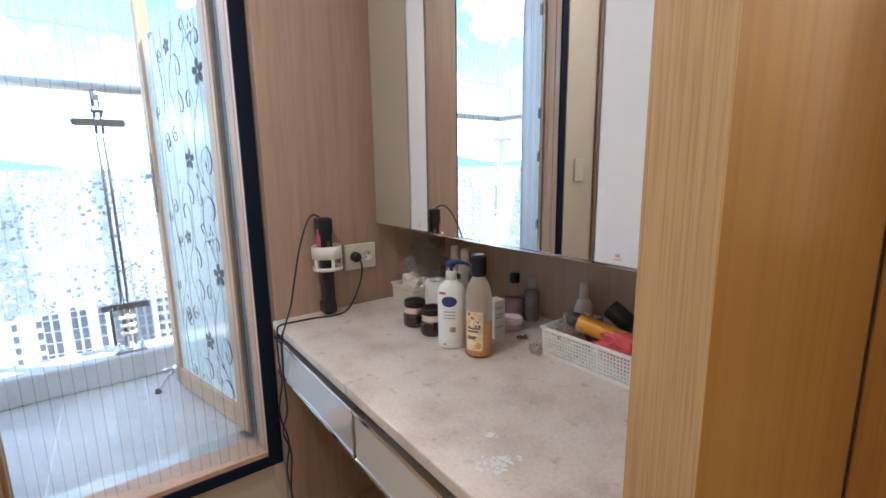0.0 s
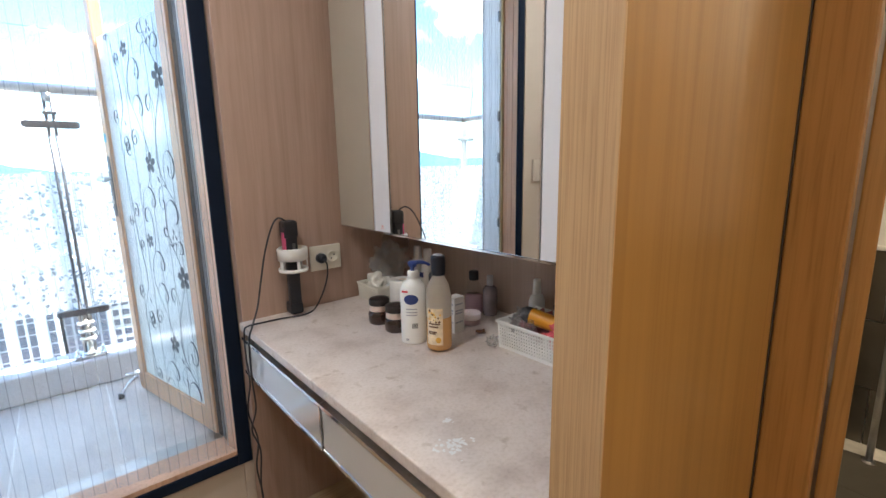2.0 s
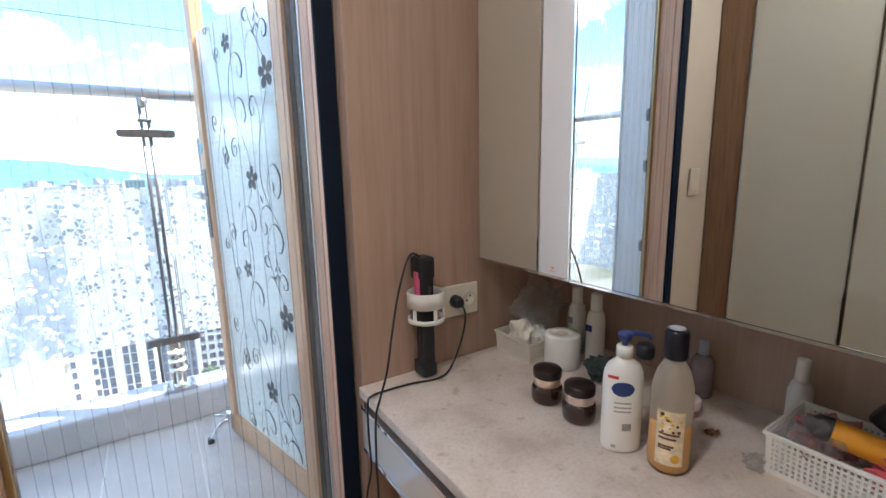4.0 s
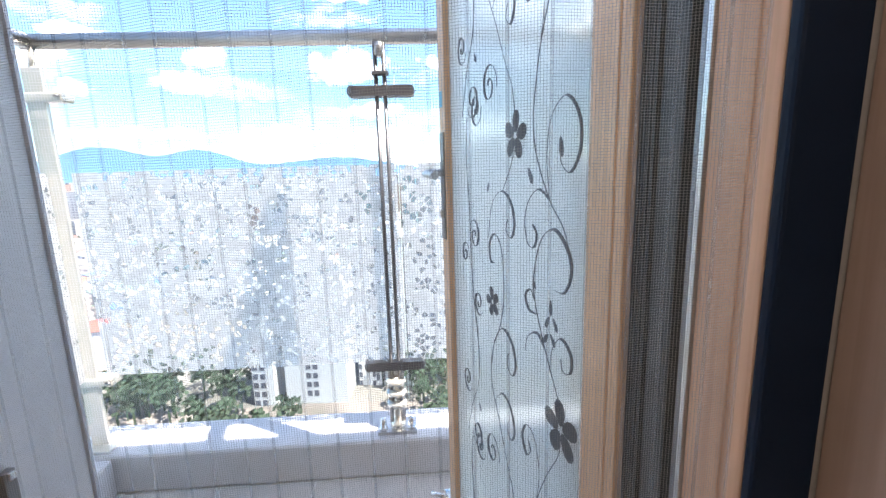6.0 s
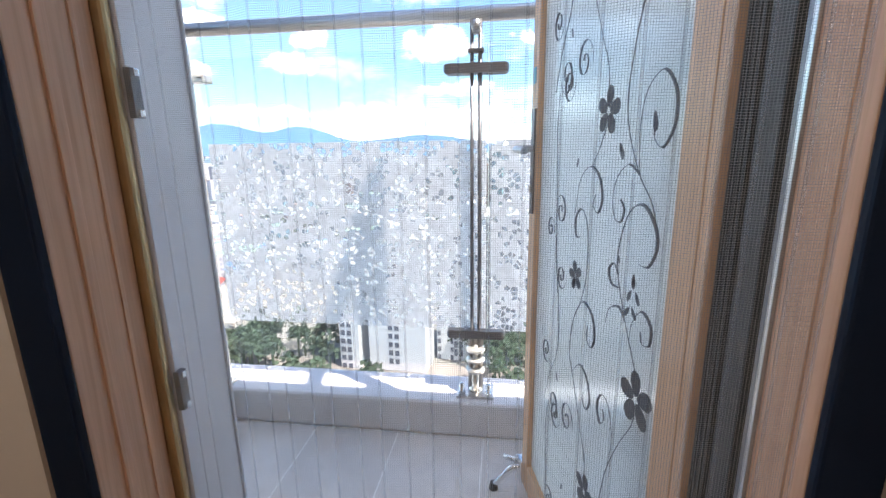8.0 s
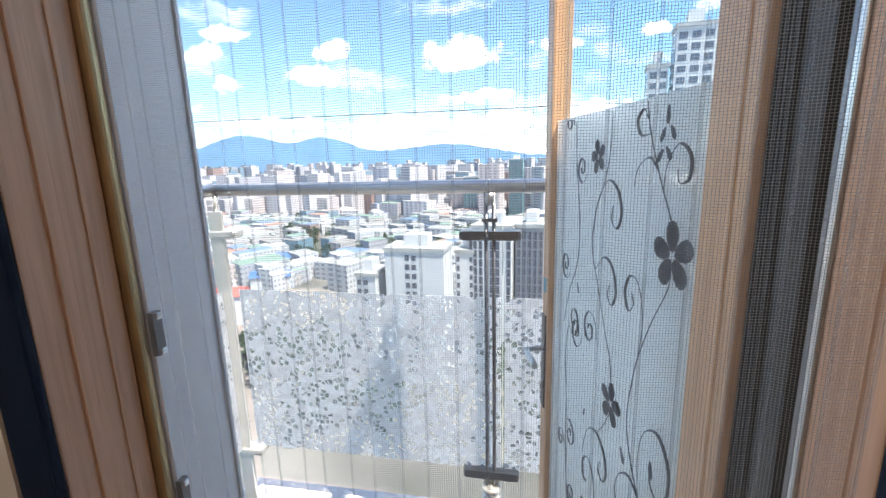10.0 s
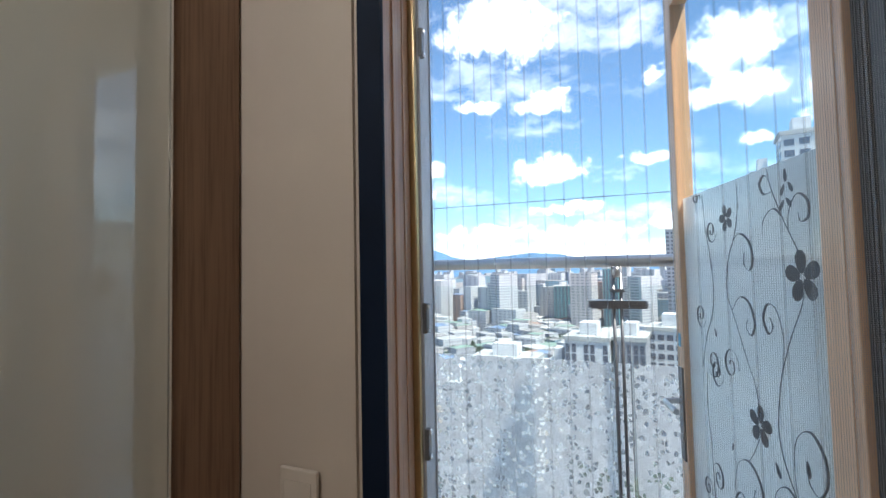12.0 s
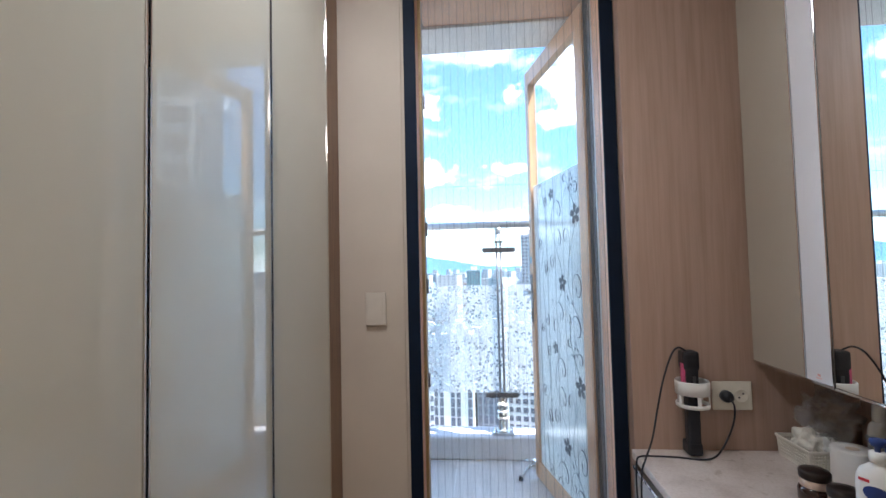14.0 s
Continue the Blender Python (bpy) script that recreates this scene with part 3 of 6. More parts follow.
# handle
hp = part("handle_plate", on_leaf(box(LEAF_W - 0.036, LEAF_W - 0.010, -0.004, 0.001, 1.05, 1.295, 0.0015)), M_DARKSTEEL, leaf, "dark steel handle plate")
part("lever", on_leaf(tube(curve_points([(LEAF_W - 0.022, 0.0, 1.205), (LEAF_W - 0.022, -0.035, 1.205), (LEAF_W - 0.030, -0.045, 1.203), (LEAF_W - 0.105, -0.045, 1.20)], 5), 0.008, 8)), M_STEEL, hp, "steel lever")
part("keyhole", on_leaf(box(LEAF_W - 0.028, LEAF_W - 0.016, -0.010, -0.003, 1.10, 1.12, 0.003)), M_STEEL, hp)
M_BLUE = mottled("blue_sticker", (0.10, 0.42, 0.60), 0.05, 40, 0.5)
part("sticker", on_leaf(box(LEAF_W - 0.030, LEAF_W - 0.012, -0.0015, 0.0005, 1.350, 1.385)), M_BLUE, leaf, "small blue sticker")
# kick-down door stop on the free foot
stop = part("door_stop", on_leaf(box(LEAF_W - 0.034, LEAF_W + 0.006, -0.016, 0.002, LZ0 + 0.020, LZ0 + 0.085, 0.004)), M_CHROME, leaf, "chrome kick-down door stop")
part("stop_arm", on_leaf(tube(curve_points([(LEAF_W - 0.014, -0.012, LZ0 + 0.060), (LEAF_W - 0.012, -0.034, LZ0 + 0.052), (LEAF_W - 0.008, -0.062, LZ0 + 0.022), (LEAF_W - 0.004, -0.080, LZ0 - 0.002)], 6), [0.010] * 10 + [0.008] * 9, 10)), M_CHROME, stop)
part("stop_pedal", on_leaf(tube([(LEAF_W - 0.010, -0.012, LZ0 + 0.070), (LEAF_W + 0.012, -0.050, LZ0 + 0.078)], 0.007, 8)), M_CHROME, stop)
part("rubber_foot", on_leaf(lathe([(0, -0.0165), (0.013, -0.0165), (0.011, 0.004), (0, 0.006)], (LEAF_W - 0.003, -0.082, LZ0), 12)), M_BLACKPLASTIC, stop)
# printed scrolls and flowers on the film
FACE = 0.0118


def spiral(u, v, r, start, turns, way):
    pts = []
    for i in range(26):
        s = i / 25
        a = radians(start) + way * s * turns * 2 * math.pi
        q = r * (1 - 0.86 * s)
        pts.append((u + q * math.cos(a), FACE, v + q * math.sin(a)))
    return pts


def placed(u):
    """Along the film: the print draws together slightly towards the lock side."""
    return u * (0.953 - 0.145 * u)


def line_part(name, pts, width):
    pts = [(placed(p[0]), p[1], p[2]) for p in pts]
    ok = [p for p in pts if LZ0 + 0.09 < p[2] < FILM_TOP - 0.004 and SW + 0.004 < p[0] < LEAF_W - 0.05]
    if len(ok) > 3:
        w = [width * (0.55 + 0.45 * math.sin(math.pi * min(1, 0.12 + 0.8 * i / len(ok)))) for i in range(len(ok))]
        part(name, on_leaf(tube(ok, w, 4, flat=0.35)), M_MOTIF, film)


def flower(u, v, size, tilt):
    if not LZ0 + 0.12 < v < FILM_TOP:
        return
    u = placed(u)
    f = bmesh.new()
    for k in range(5):
        a = radians(tilt + 72 * k)
        cu, cv = u + 0.62 * size * math.cos(a), v + 0.62 * size * math.sin(a)
        ring = []
        for j in range(12):
            b = 2 * math.pi * j / 12
            e, g = 0.50 * size * math.cos(b), (0.34 + 0.08 * math.cos(b)) * size * math.sin(b)
            ring.append(f.verts.new((cu + e * math.cos(a) - g * math.sin(a), FACE - 0.0003, cv + e * math.sin(a) + g * math.cos(a))))
        f.faces.new(ring)
    bmesh.ops.solidify(f, geom=f.faces[:], thickness=0.0006)
    part("flower", on_leaf(f), M_MOTIF, film)


def leaflet(u, v, size, tilt):
    if not LZ0 + 0.10 < v < FILM_TOP - 0.01:
        return
    u = placed(u)
    f = bmesh.new()
    a = radians(tilt)
    ring = []
    for j in range(10):
        b = 2 * math.pi * j / 10
        e, g = size * math.cos(b), 0.42 * size * math.sin(b) * (1 - 0.3 * math.cos(b))
        ring.append(f.verts.new((u + e * math.cos(a) - g * math.sin(a), FACE - 0.0003, v + e * math.sin(a) + g * math.cos(a))))
    f.faces.new(ring)
    bmesh.ops.solidify(f, geom=f.faces[:], thickness=0.0006)
    part("leaflet", on_leaf(f), M_MOTIF, film)


def vine(base, *uv, width=0.0021):
    line_part("scroll", curve_points([(u, FACE, base + v) for u, v in uv], 8), width)


for base in (0.844, 0.844 - 0.7035, 0.844 + 0.7035):
    # one repeat of the print: flowers, their stems, tendrils and leaves
    flower(0.138, base, 0.040, 84)
    flower(0.300, base + 0.418, 0.035, 96)
    flower(0.411, base + 0.121, 0.027, 74)
    vine(base, (0.140, 0.03), (0.153, 0.052), (0.186, 0.10), (0.222, 0.165), (0.228, 0.21), (0.205, 0.265), (0.165, 0.285), (0.128, 0.262), (0.118, 0.232), (0.135, 0.203), (0.162, 0.200), width=0.0026)
    vine(base, (0.119, 0.245), (0.140, 0.288), (0.181, 0.325), (0.222, 0.385), (0.234, 0.435), (0.225, 0.49), (0.212, 0.535), (0.18, 0.60), (0.145, 0.655), (0.138, 0.68), width=0.0026)
    vine(base, (0.181, 0.325), (0.190, 0.385), (0.178, 0.435), (0.140, 0.457), (0.108, 0.430), (0.104, 0.390), (0.126, 0.362), (0.150, 0.375), (0.150, 0.402))
    vine(base, (0.181, 0.325), (0.215, 0.338), (0.250, 0.318), (0.262, 0.285), (0.250, 0.254), (0.228, 0.252), (0.220, 0.272), (0.234, 0.285))
    vine(base, (0.172, 0.075), (0.167, 0.110), (0.142, 0.136), (0.115, 0.122), (0.115, 0.096), (0.135, 0.090), (0.141, 0.106))
    vine(base, (0.190, 0.105), (0.215, 0.120), (0.248, 0.105), (0.258, 0.078))
    vine(base, (0.218, 0.150), (0.245, 0.150), (0.258, 0.170), (0.240, 0.184), (0.226, 0.170))
    vine(base, (0.418, -0.005), (0.403, 0.045), (0.360, 0.083), (0.315, 0.070), (0.298, 0.035), (0.312, 0.010), (0.335, 0.020), (0.332, 0.045))
    vine(base, (0.400, -0.075), (0.362, -0.045), (0.322, -0.055), (0.303, -0.092), (0.318, -0.118), (0.338, -0.105), (0.330, -0.086))
    vine(base, (0.212, -0.169), (0.203, -0.11), (0.222, -0.06), (0.252, -0.052), (0.268, -0.080), (0.252, -0.106), (0.236, -0.092), (0.244, -0.076))
    vine(base, (0.432, 0.240), (0.410, 0.305), (0.360, 0.330), (0.318, 0.312), (0.303, 0.278), (0.318, 0.254), (0.340, 0.264), (0.333, 0.284))
    vine(base, (0.334, -0.182), (0.385, -0.10), (0.423, -0.038), (0.410, 0.03), (0.371, 0.086), (0.352, 0.15), (0.362, 0.225), (0.395, 0.252), (0.425, 0.232), (0.420, 0.200), (0.400, 0.198), width=0.0024)
    vine(base, (0.300, 0.40), (0.328, 0.36), (0.358, 0.328))
    vine(base, (0.300, 0.44), (0.312, 0.49), (0.334, 0.522))
    vine(base, (0.594, -0.23), (0.556, -0.15), (0.512, -0.09), (0.500, -0.03), (0.512, 0.04), (0.535, 0.11), (0.548, 0.20), (0.556, 0.30), (0.572, 0.40), (0.560, 0.47), width=0.0024)
    for u, v, r, st, way in ((0.498, 0.100, 0.030, 200, 1), (0.520, 0.235, 0.036, 10, 1), (0.420, 0.510, 0.040, 190, -1), (0.590, -0.10, 0.034, 200, 1),
                             (0.520, -0.205, 0.038, 340, -1), (0.500, 0.480, 0.036, 180, 1), (0.590, 0.190, 0.028, 200, -1)):
        line_part("scroll", spiral(u, base + v, r, st, 1.5, way), 0.0020)
    for u, v, s, t in ((0.186, 0.122, 0.011, 130), (0.165, 0.125, 0.011, 50), (0.182, 0.148, 0.011, 120), (0.158, 0.150, 0.011, 55), (0.172, 0.172, 0.012, 88),
                       (0.242, 0.357, 0.014, 60), (0.150, 0.395, 0.014, 80), (0.498, -0.133, 0.011, 60), (0.430, 0.335, 0.010, 110), (0.225, 0.195, 0.008, 60)):
        leaflet(u, base + v, s, t)

# ---- balcony ----
BAL = 0.255
bal = whole("balcony_floor", box(-1.25, 2.31, 1.66, 2.62, -0.12, BAL - 0.0015), M_GROUT, "balcony floor of beige-grey tiles with white joints", "floor", kind="structure")
whole("canopy", box(-1.80, 2.31, OUT_Y + 0.002, 1.98, 2.366, 2.60, 0.004), M_WHITEWALL, "off-white concrete canopy over the balcony door", "canopy", kind="structure")
whole("wall_outside_west", box(-1.33, -1.04, 1.66, 1.72, 0.0, 2.80), M_WHITEWALL, "off-white outside wall", "wall", kind="structure")
whole("wall_outside_north", box(1.2515, 4.10, 1.56, 1.74, 0.0, 2.60), M_WHITEWALL, "off-white outside wall along the balcony", "wall", kind="structure")
# unseen wall, its place chosen to limit the sun on the balcony
whole("unseen_end_wall", box(2.20, 2.30, OUT_Y + 0.001, 2.62, BAL + 0.001, 2.365), M_WHITEWALL, "unseen off-white end wall, added to cut off sun", "wall", kind="structure")
# building masses out of view, added to keep sun off balcony and room
own = whole("own_building", box(-14, 14, -12, -2.75, -75, 2.95), M_WHITEWALL, "unseen off-white apartment block, added round the room to block sun", "building", kind="structure")
part("roof", box(-14, 14, -2.74, 1.74, 2.66, 2.95, 0.01), M_WHITEWALL, own)
part("unseen_flat_block", box(-14, -1.34, -2.74, 1.655, -75, 2.65), M_WHITEWALL, own)
part("unseen_flat_block", box(4.12, 14, -2.74, 1.655, -75, 2.65), M_WHITEWALL, own)
part("lower_storeys", box(-1.33, 2.31, -2.74, 2.60, -75, -0.13), M_WHITEWALL, own)
part("unseen_flat_block", box(2.61, 4.11, -2.74, 1.55, -75, 2.65), M_WHITEWALL, own)
part("unseen_flat_block", box(1.26, 2.60, 0.26, 1.55, -0.12, 2.65), M_WHITEWALL, own)


curb = whole("curb", box(-1.02, 2.199, 2.435, 2.62, BAL, 0.382, 0.016, segments=3), M_CURB, "pale rendered curb under the balcony railing", "curb", kind="structure")
part("curb_return", box(-1.02, -0.86, 1.67, 2.434, BAL, 0.380, 0.016, segments=3), M_CURB, curb)

# railing: round rail, twin-rod posts with clamps, glass panes
GY = 2.52
rail = thing("balcony_railing", (0.0, GY, 0.382), "steel balcony railing with pebble-patterned glass", "railing", kind="structure")
part("top_rail", tube([(-0.965, GY, 1.585), (2.199, GY, 1.585)], 0.021, 16), M_STEEL, rail, "brushed steel top rail")
part("top_rail", tube([(-0.945, GY - 0.02, 1.585), (-0.945, 1.68, 1.585)], 0.021, 16), M_STEEL, rail)


def post(px, py):
    base = part("base_plate", box(px - 0.062, px + 0.062, py - 0.045, py + 0.045, 0.382, 0.392, 0.002), M_STEEL, rail)
    for s in (-0.045, 0.045):
        part("bolt", lathe([(0, 0.392), (0.013, 0.392), (0.013, 0.40), (0.009, 0.40), (0.009, 0.425), (0.006, 0.43), (0, 0.43)], (px + s, py - 0.025, 0), 10), M_CHROME, base)
    for s in (-0.012, 0.012):
        # backlit darkness of the rods is put into the colour by using darker steel
        part("backlit_dark_rod", tube([(px + s, py, 0.39), (px + s, py, 1.568)], 0.006, 10), M_DARKSTEEL, rail)
    part("spindle", lathe([(0, 0.392), (0.024, 0.392), (0.024, 0.400), (0.013, 0.406), (0.013, 0.450), (0.010, 0.456), (0.010, 0.560), (0, 0.560)], (px, py, 0), 14), M_BRIGHTSTEEL, rail, "bright turned steel spindle")
    for z in (0.470, 0.508, 0.546):
        part("disc", lathe([(0, z - 0.008), (0.028, z - 0.008), (0.033, z - 0.004), (0.033, z + 0.004), (0.028, z + 0.008), (0, z + 0.008)], (px, py, 0), 18), M_BRIGHTSTEEL, rail)
    part("bracket", box(px - 0.026, px + 0.026, py + 0.004, py + 0.010, 0.392, 0.590, 0.002), M_STEEL, rail)
    part("collar", box(px - 0.024, px + 0.024, py - 0.012, py + 0.012, 1.478, 1.490, 0.003), M_DARKSTEEL, rail)
    part("collar", lathe([(0, 1.53), (0.012, 1.53), (0.016, 1.545), (0.016, 1.566), (0, 1.566)], (px, py, 0), 10), M_STEEL, rail)


def clamp(px, z, along_x=True, py=GY):
    c = box(-0.097, 0.097, -0.026, 0.026, -0.014, 0.014)
    ends = [e for e in c.edges if abs(e.verts[0].co.x - e.verts[1].co.x) < 1e-6 and abs(e.verts[0].co.z - e.verts[1].co.z) > 1e-3 or abs(e.verts[0].co.y - e.verts[1].co.y) > 1e-3]
    bmesh.ops.bevel(c, geom=ends, offset=0.0125, segments=3, profile=0.5, affect="EDGES")
    bmesh.ops.transform(c, matrix=pose(px, py, z, 0, 0, 0 if along_x else 90), verts=c.verts)
    part("glass_clamp", c, M_DARKSTEEL, rail, "dark steel glass clamp")


for px in (0.0, 1.05, 2.10):
    post(px, GY - 0.012)
    clamp(px, 1.436)
    clamp(px, 0.600)
corner = part("corner_post", box(-0.958, -0.908, GY - 0.030, GY - 0.014, 0.392, 1.515, 0.003), M_BRIGHTSTEEL, rail, "bright polished flat corner post")
part("post_foot", box(-0.985, -0.880, GY - 0.070, GY + 0.030, 0.382, 0.392, 0.002), M_BRIGHTSTEEL, corner)
part("neck", tube([(-0.933, GY - 0.022, 1.512), (-0.933, GY - 0.010, 1.570)], 0.008, 10), M_BRIGHTSTEEL, corner)
for z in (1.436, 0.600):
    part("clamp", box(-1.03, -0.86, GY - 0.036, GY + 0.018, z - 0.013, z + 0.013, 0.008, segments=3), M_BRIGHTSTEEL, corner)
    part("clamp_screw", lathe([(0, 0), (0.009, 0), (0.008, 0.004), (0, 0.005)], (-0.872, GY - 0.036, z), 12), M_DARKSTEEL, corner)


def glass_panel(x0, x1, y0, y1):
    g = part("pane", box(x0, x1, y0, y1, 0.47, 1.50, 0.001), M_PANE, rail, "clear glass pane")
    g.visible_shadow = False
    t = 0.0022
    if x1 - x0 > y1 - y0:
        part("film", box(x0 + 0.003, x1 - 0.003, y0 - t, y0 - 0.0004, 0.608, 1.232), M_PEBBLE, rail, "frosted pebble-patterned film")
    else:
        part("film", box(x1 + 0.0004, x1 + t, y0 + 0.003, y1 - 0.003, 0.608, 1.232), M_PEBBLE, rail)


M_EDGE = material("glass_edge", (0.75, 0.88, 0.86), 0.2)
for x0, x1 in ((-0.90, 0.036), (0.041, 1.090), (1.095, 2.14)):
    glass_panel(x0, x1, GY + 0.004, GY + 0.014)
part("pane_edge", box(0.0375, 0.0395, GY + 0.003, GY + 0.015, 0.47, 1.50), M_EDGE, rail, "bright polished pane edge")
glass_panel(-0.950, -0.940, 1.70, GY - 0.03)
# drying wire strung above the railing
line = thing("drying_wire", (-0.93, 2.39, 1.60), "thin steel drying wire strung above the balcony railing", "wire")
part("wire", tube([(-0.930, 2.39, 1.798), (0.6, 2.39, 1.795), (2.199, 2.39, 1.798)], 0.0011, 6), M_DARKSTEEL, line)
part("arm", tube(curve_points([(-0.945, 2.44, 1.600), (-0.945, 2.42, 1.72), (-0.930, 2.39, 1.805)], 6), 0.004, 8), M_STEEL, line, "slim bent steel arm on the rail")

# ---- wardrobe ----
ward = thing("wardrobe", (-0.9, 0.0, 0.0), "built-in wardrobe with glossy beige glass doors", "wardrobe")
part("body", box(-1.24, -0.626, -2.58, 1.318, 0.0, CEIL - 0.004), M_DARKWOOD, ward)
part("filler", box(-0.66, -0.603, 1.324, 1.449, 0.0, CEIL - 0.004, 0.002), M_DARKWOOD, ward, "dark brown wooden filler strip")
y1 = 1.320
while y1 > -2.3:
    y0 = y1 - 0.395
    d = part("door", box(-0.624, WARD_X, y0 + 0.0075, y1 - 0.004, 0.07, CEIL - 0.03, 0.0012), M_CLOSET, ward)
    part("edge_trim", box(-0.624, WARD_X + 0.003, y0 + 0.0045, y0 + 0.0073, 0.07, CEIL - 0.03), M_CHROME, d, "thin chrome edge trim")
    part("edge_trim", box(-0.624, WARD_X + 0.003, y1 - 0.0038, y1 - 0.0008, 0.07, CEIL - 0.03), M_CHROME, d)
    y1 = y0
part("plinth", box(-0.66, -0.63, -2.58, 1.318, 0.0, 0.066), M_DARKWOOD, ward)

M_SWITCH = mottled("beige_switch_plastic", (0.58, 0.51, 0.43), 0.03, 20, 0.4)
# light switch beside the door
sw = thing("light_switch", (-0.473, 1.449, 1.20), "cream wall switch plate beside the balcony door", "light switch")
part("plate", box(-0.510, -0.437, 1.441, 1.4495, 1.142, 1.258, 0.003), M_SWITCH, sw)
part("rocker", box(-0.500, -0.447, 1.4395, 1.4415, 1.160, 1.240, 0.002), M_SWITCH, sw)

# ---- dresser ----
whole("end_panel", box(0.378, 1.058, 1.400, 1.448, 0.0, CEIL - 0.002, 0.0012), M_PANEL, "rosy brown wooden end panel of the dresser niche", "wood panel", kind="structure")
TOP = 0.746
dresser = thing("dresser", (0.7, 0.8, 0.0), "built-in dresser with a beige stone top and glass drawers", "dresser")
part("countertop", box(0.366, 1.058, 0.209, 1.398, TOP - 0.026, TOP, 0.004), M_STONE, dresser, "mottled beige stone countertop")
# shade of the recess below the stone top, built as a near-black board
part("gap_shade_board", box(0.404, 0.424, 0.209, 1.398, 0.56, TOP - 0.027), M_GAPSHADE, dresser)
part("back_board", box(1.03, 1.056, 0.209, 1.398, 0.0, TOP - 0.028), M_PANEL, dresser)
for y0, y1 in ((0.836, 1.394), (0.278, 0.829)):
    d = part("drawer", box(0.371, 0.402, y0, y1, 0.583, 0.688, 0.0015), M_DRAWER, dresser, "glossy beige glass drawer front")
    part("metal_trim", box(0.367, 0.402, y0, y1, 0.6885, 0.6985, 0.001), M_CHROME, d, "chrome trim")
    part("metal_trim", box(0.368, 0.402, y0, y1, 0.5735, 0.5825, 0.001), M_CHROME, d)
    part("metal_trim", box(0.368, 0.372, y0 - 0.001, y0 + 0.003, 0.583, 0.688), M_CHROME, d)

# wall cabinet with mirror
CX, CZ0, CZ1 = 0.75, 1.022, 2.42
cab = thing("mirror_cabinet", (0.9, 0.8, CZ0), "wall cabinet with a mirror between glossy glass doors", "cabinet")
# carcass is out of view; white so its underside reflects light into the niche
part("body", box(CX + 0.022, 1.058, 0.209, 1.397, CZ0 + 0.004, CZ1), M_WHITEPLASTIC, cab, "unseen white carcass, bouncing light into the niche")
for nm, y0, y1, mat, lab in (("glass_door", 1.168, 1.396, M_OLIVE, "olive-beige glass door"), ("glass_door", 1.072, 1.165, M_WHITEGLASS, "white glass door"),
                             ("mirror_door", 0.508, 1.069, M_MIRROR, "mirror door"), ("glass_door", 0.209, 0.505, M_WHITEGLASS, "white glass door")):
    d = part(nm, box(CX, CX + 0.02, y0, y1, CZ0 + 0.006, CZ1, 0.0008), mat, cab, lab)
    part("metal_trim", box(CX - 0.002, CX + 0.021, y0, y1, CZ0, CZ0 + 0.0055), M_CHROME, d, "chrome bottom trim")
    part("metal_trim", box(CX - 0.002, CX + 0.004, y0 - 0.0012, y0 + 0.003, CZ0 + 0.006, CZ1), M_CHROME, d)
M_RED = mottled("red_print", (0.70, 0.36, 0.33), 0.1, 40, 0.5)
for y in (1.12, 0.455):
    m = box(CX - 0.0016, CX - 0.0004, y - 0.004, y + 0.004, CZ0 + 0.021, CZ0 + 0.027)
    box(CX - 0.0016, CX - 0.0004, y - 0.009, y + 0.009, CZ0 + 0.0155, CZ0 + 0.0175, bm=m)
    part("printed_mark", m, M_RED, cab, "small red printed mark")
# ---- the city beyond ----
GROUND = -72.0


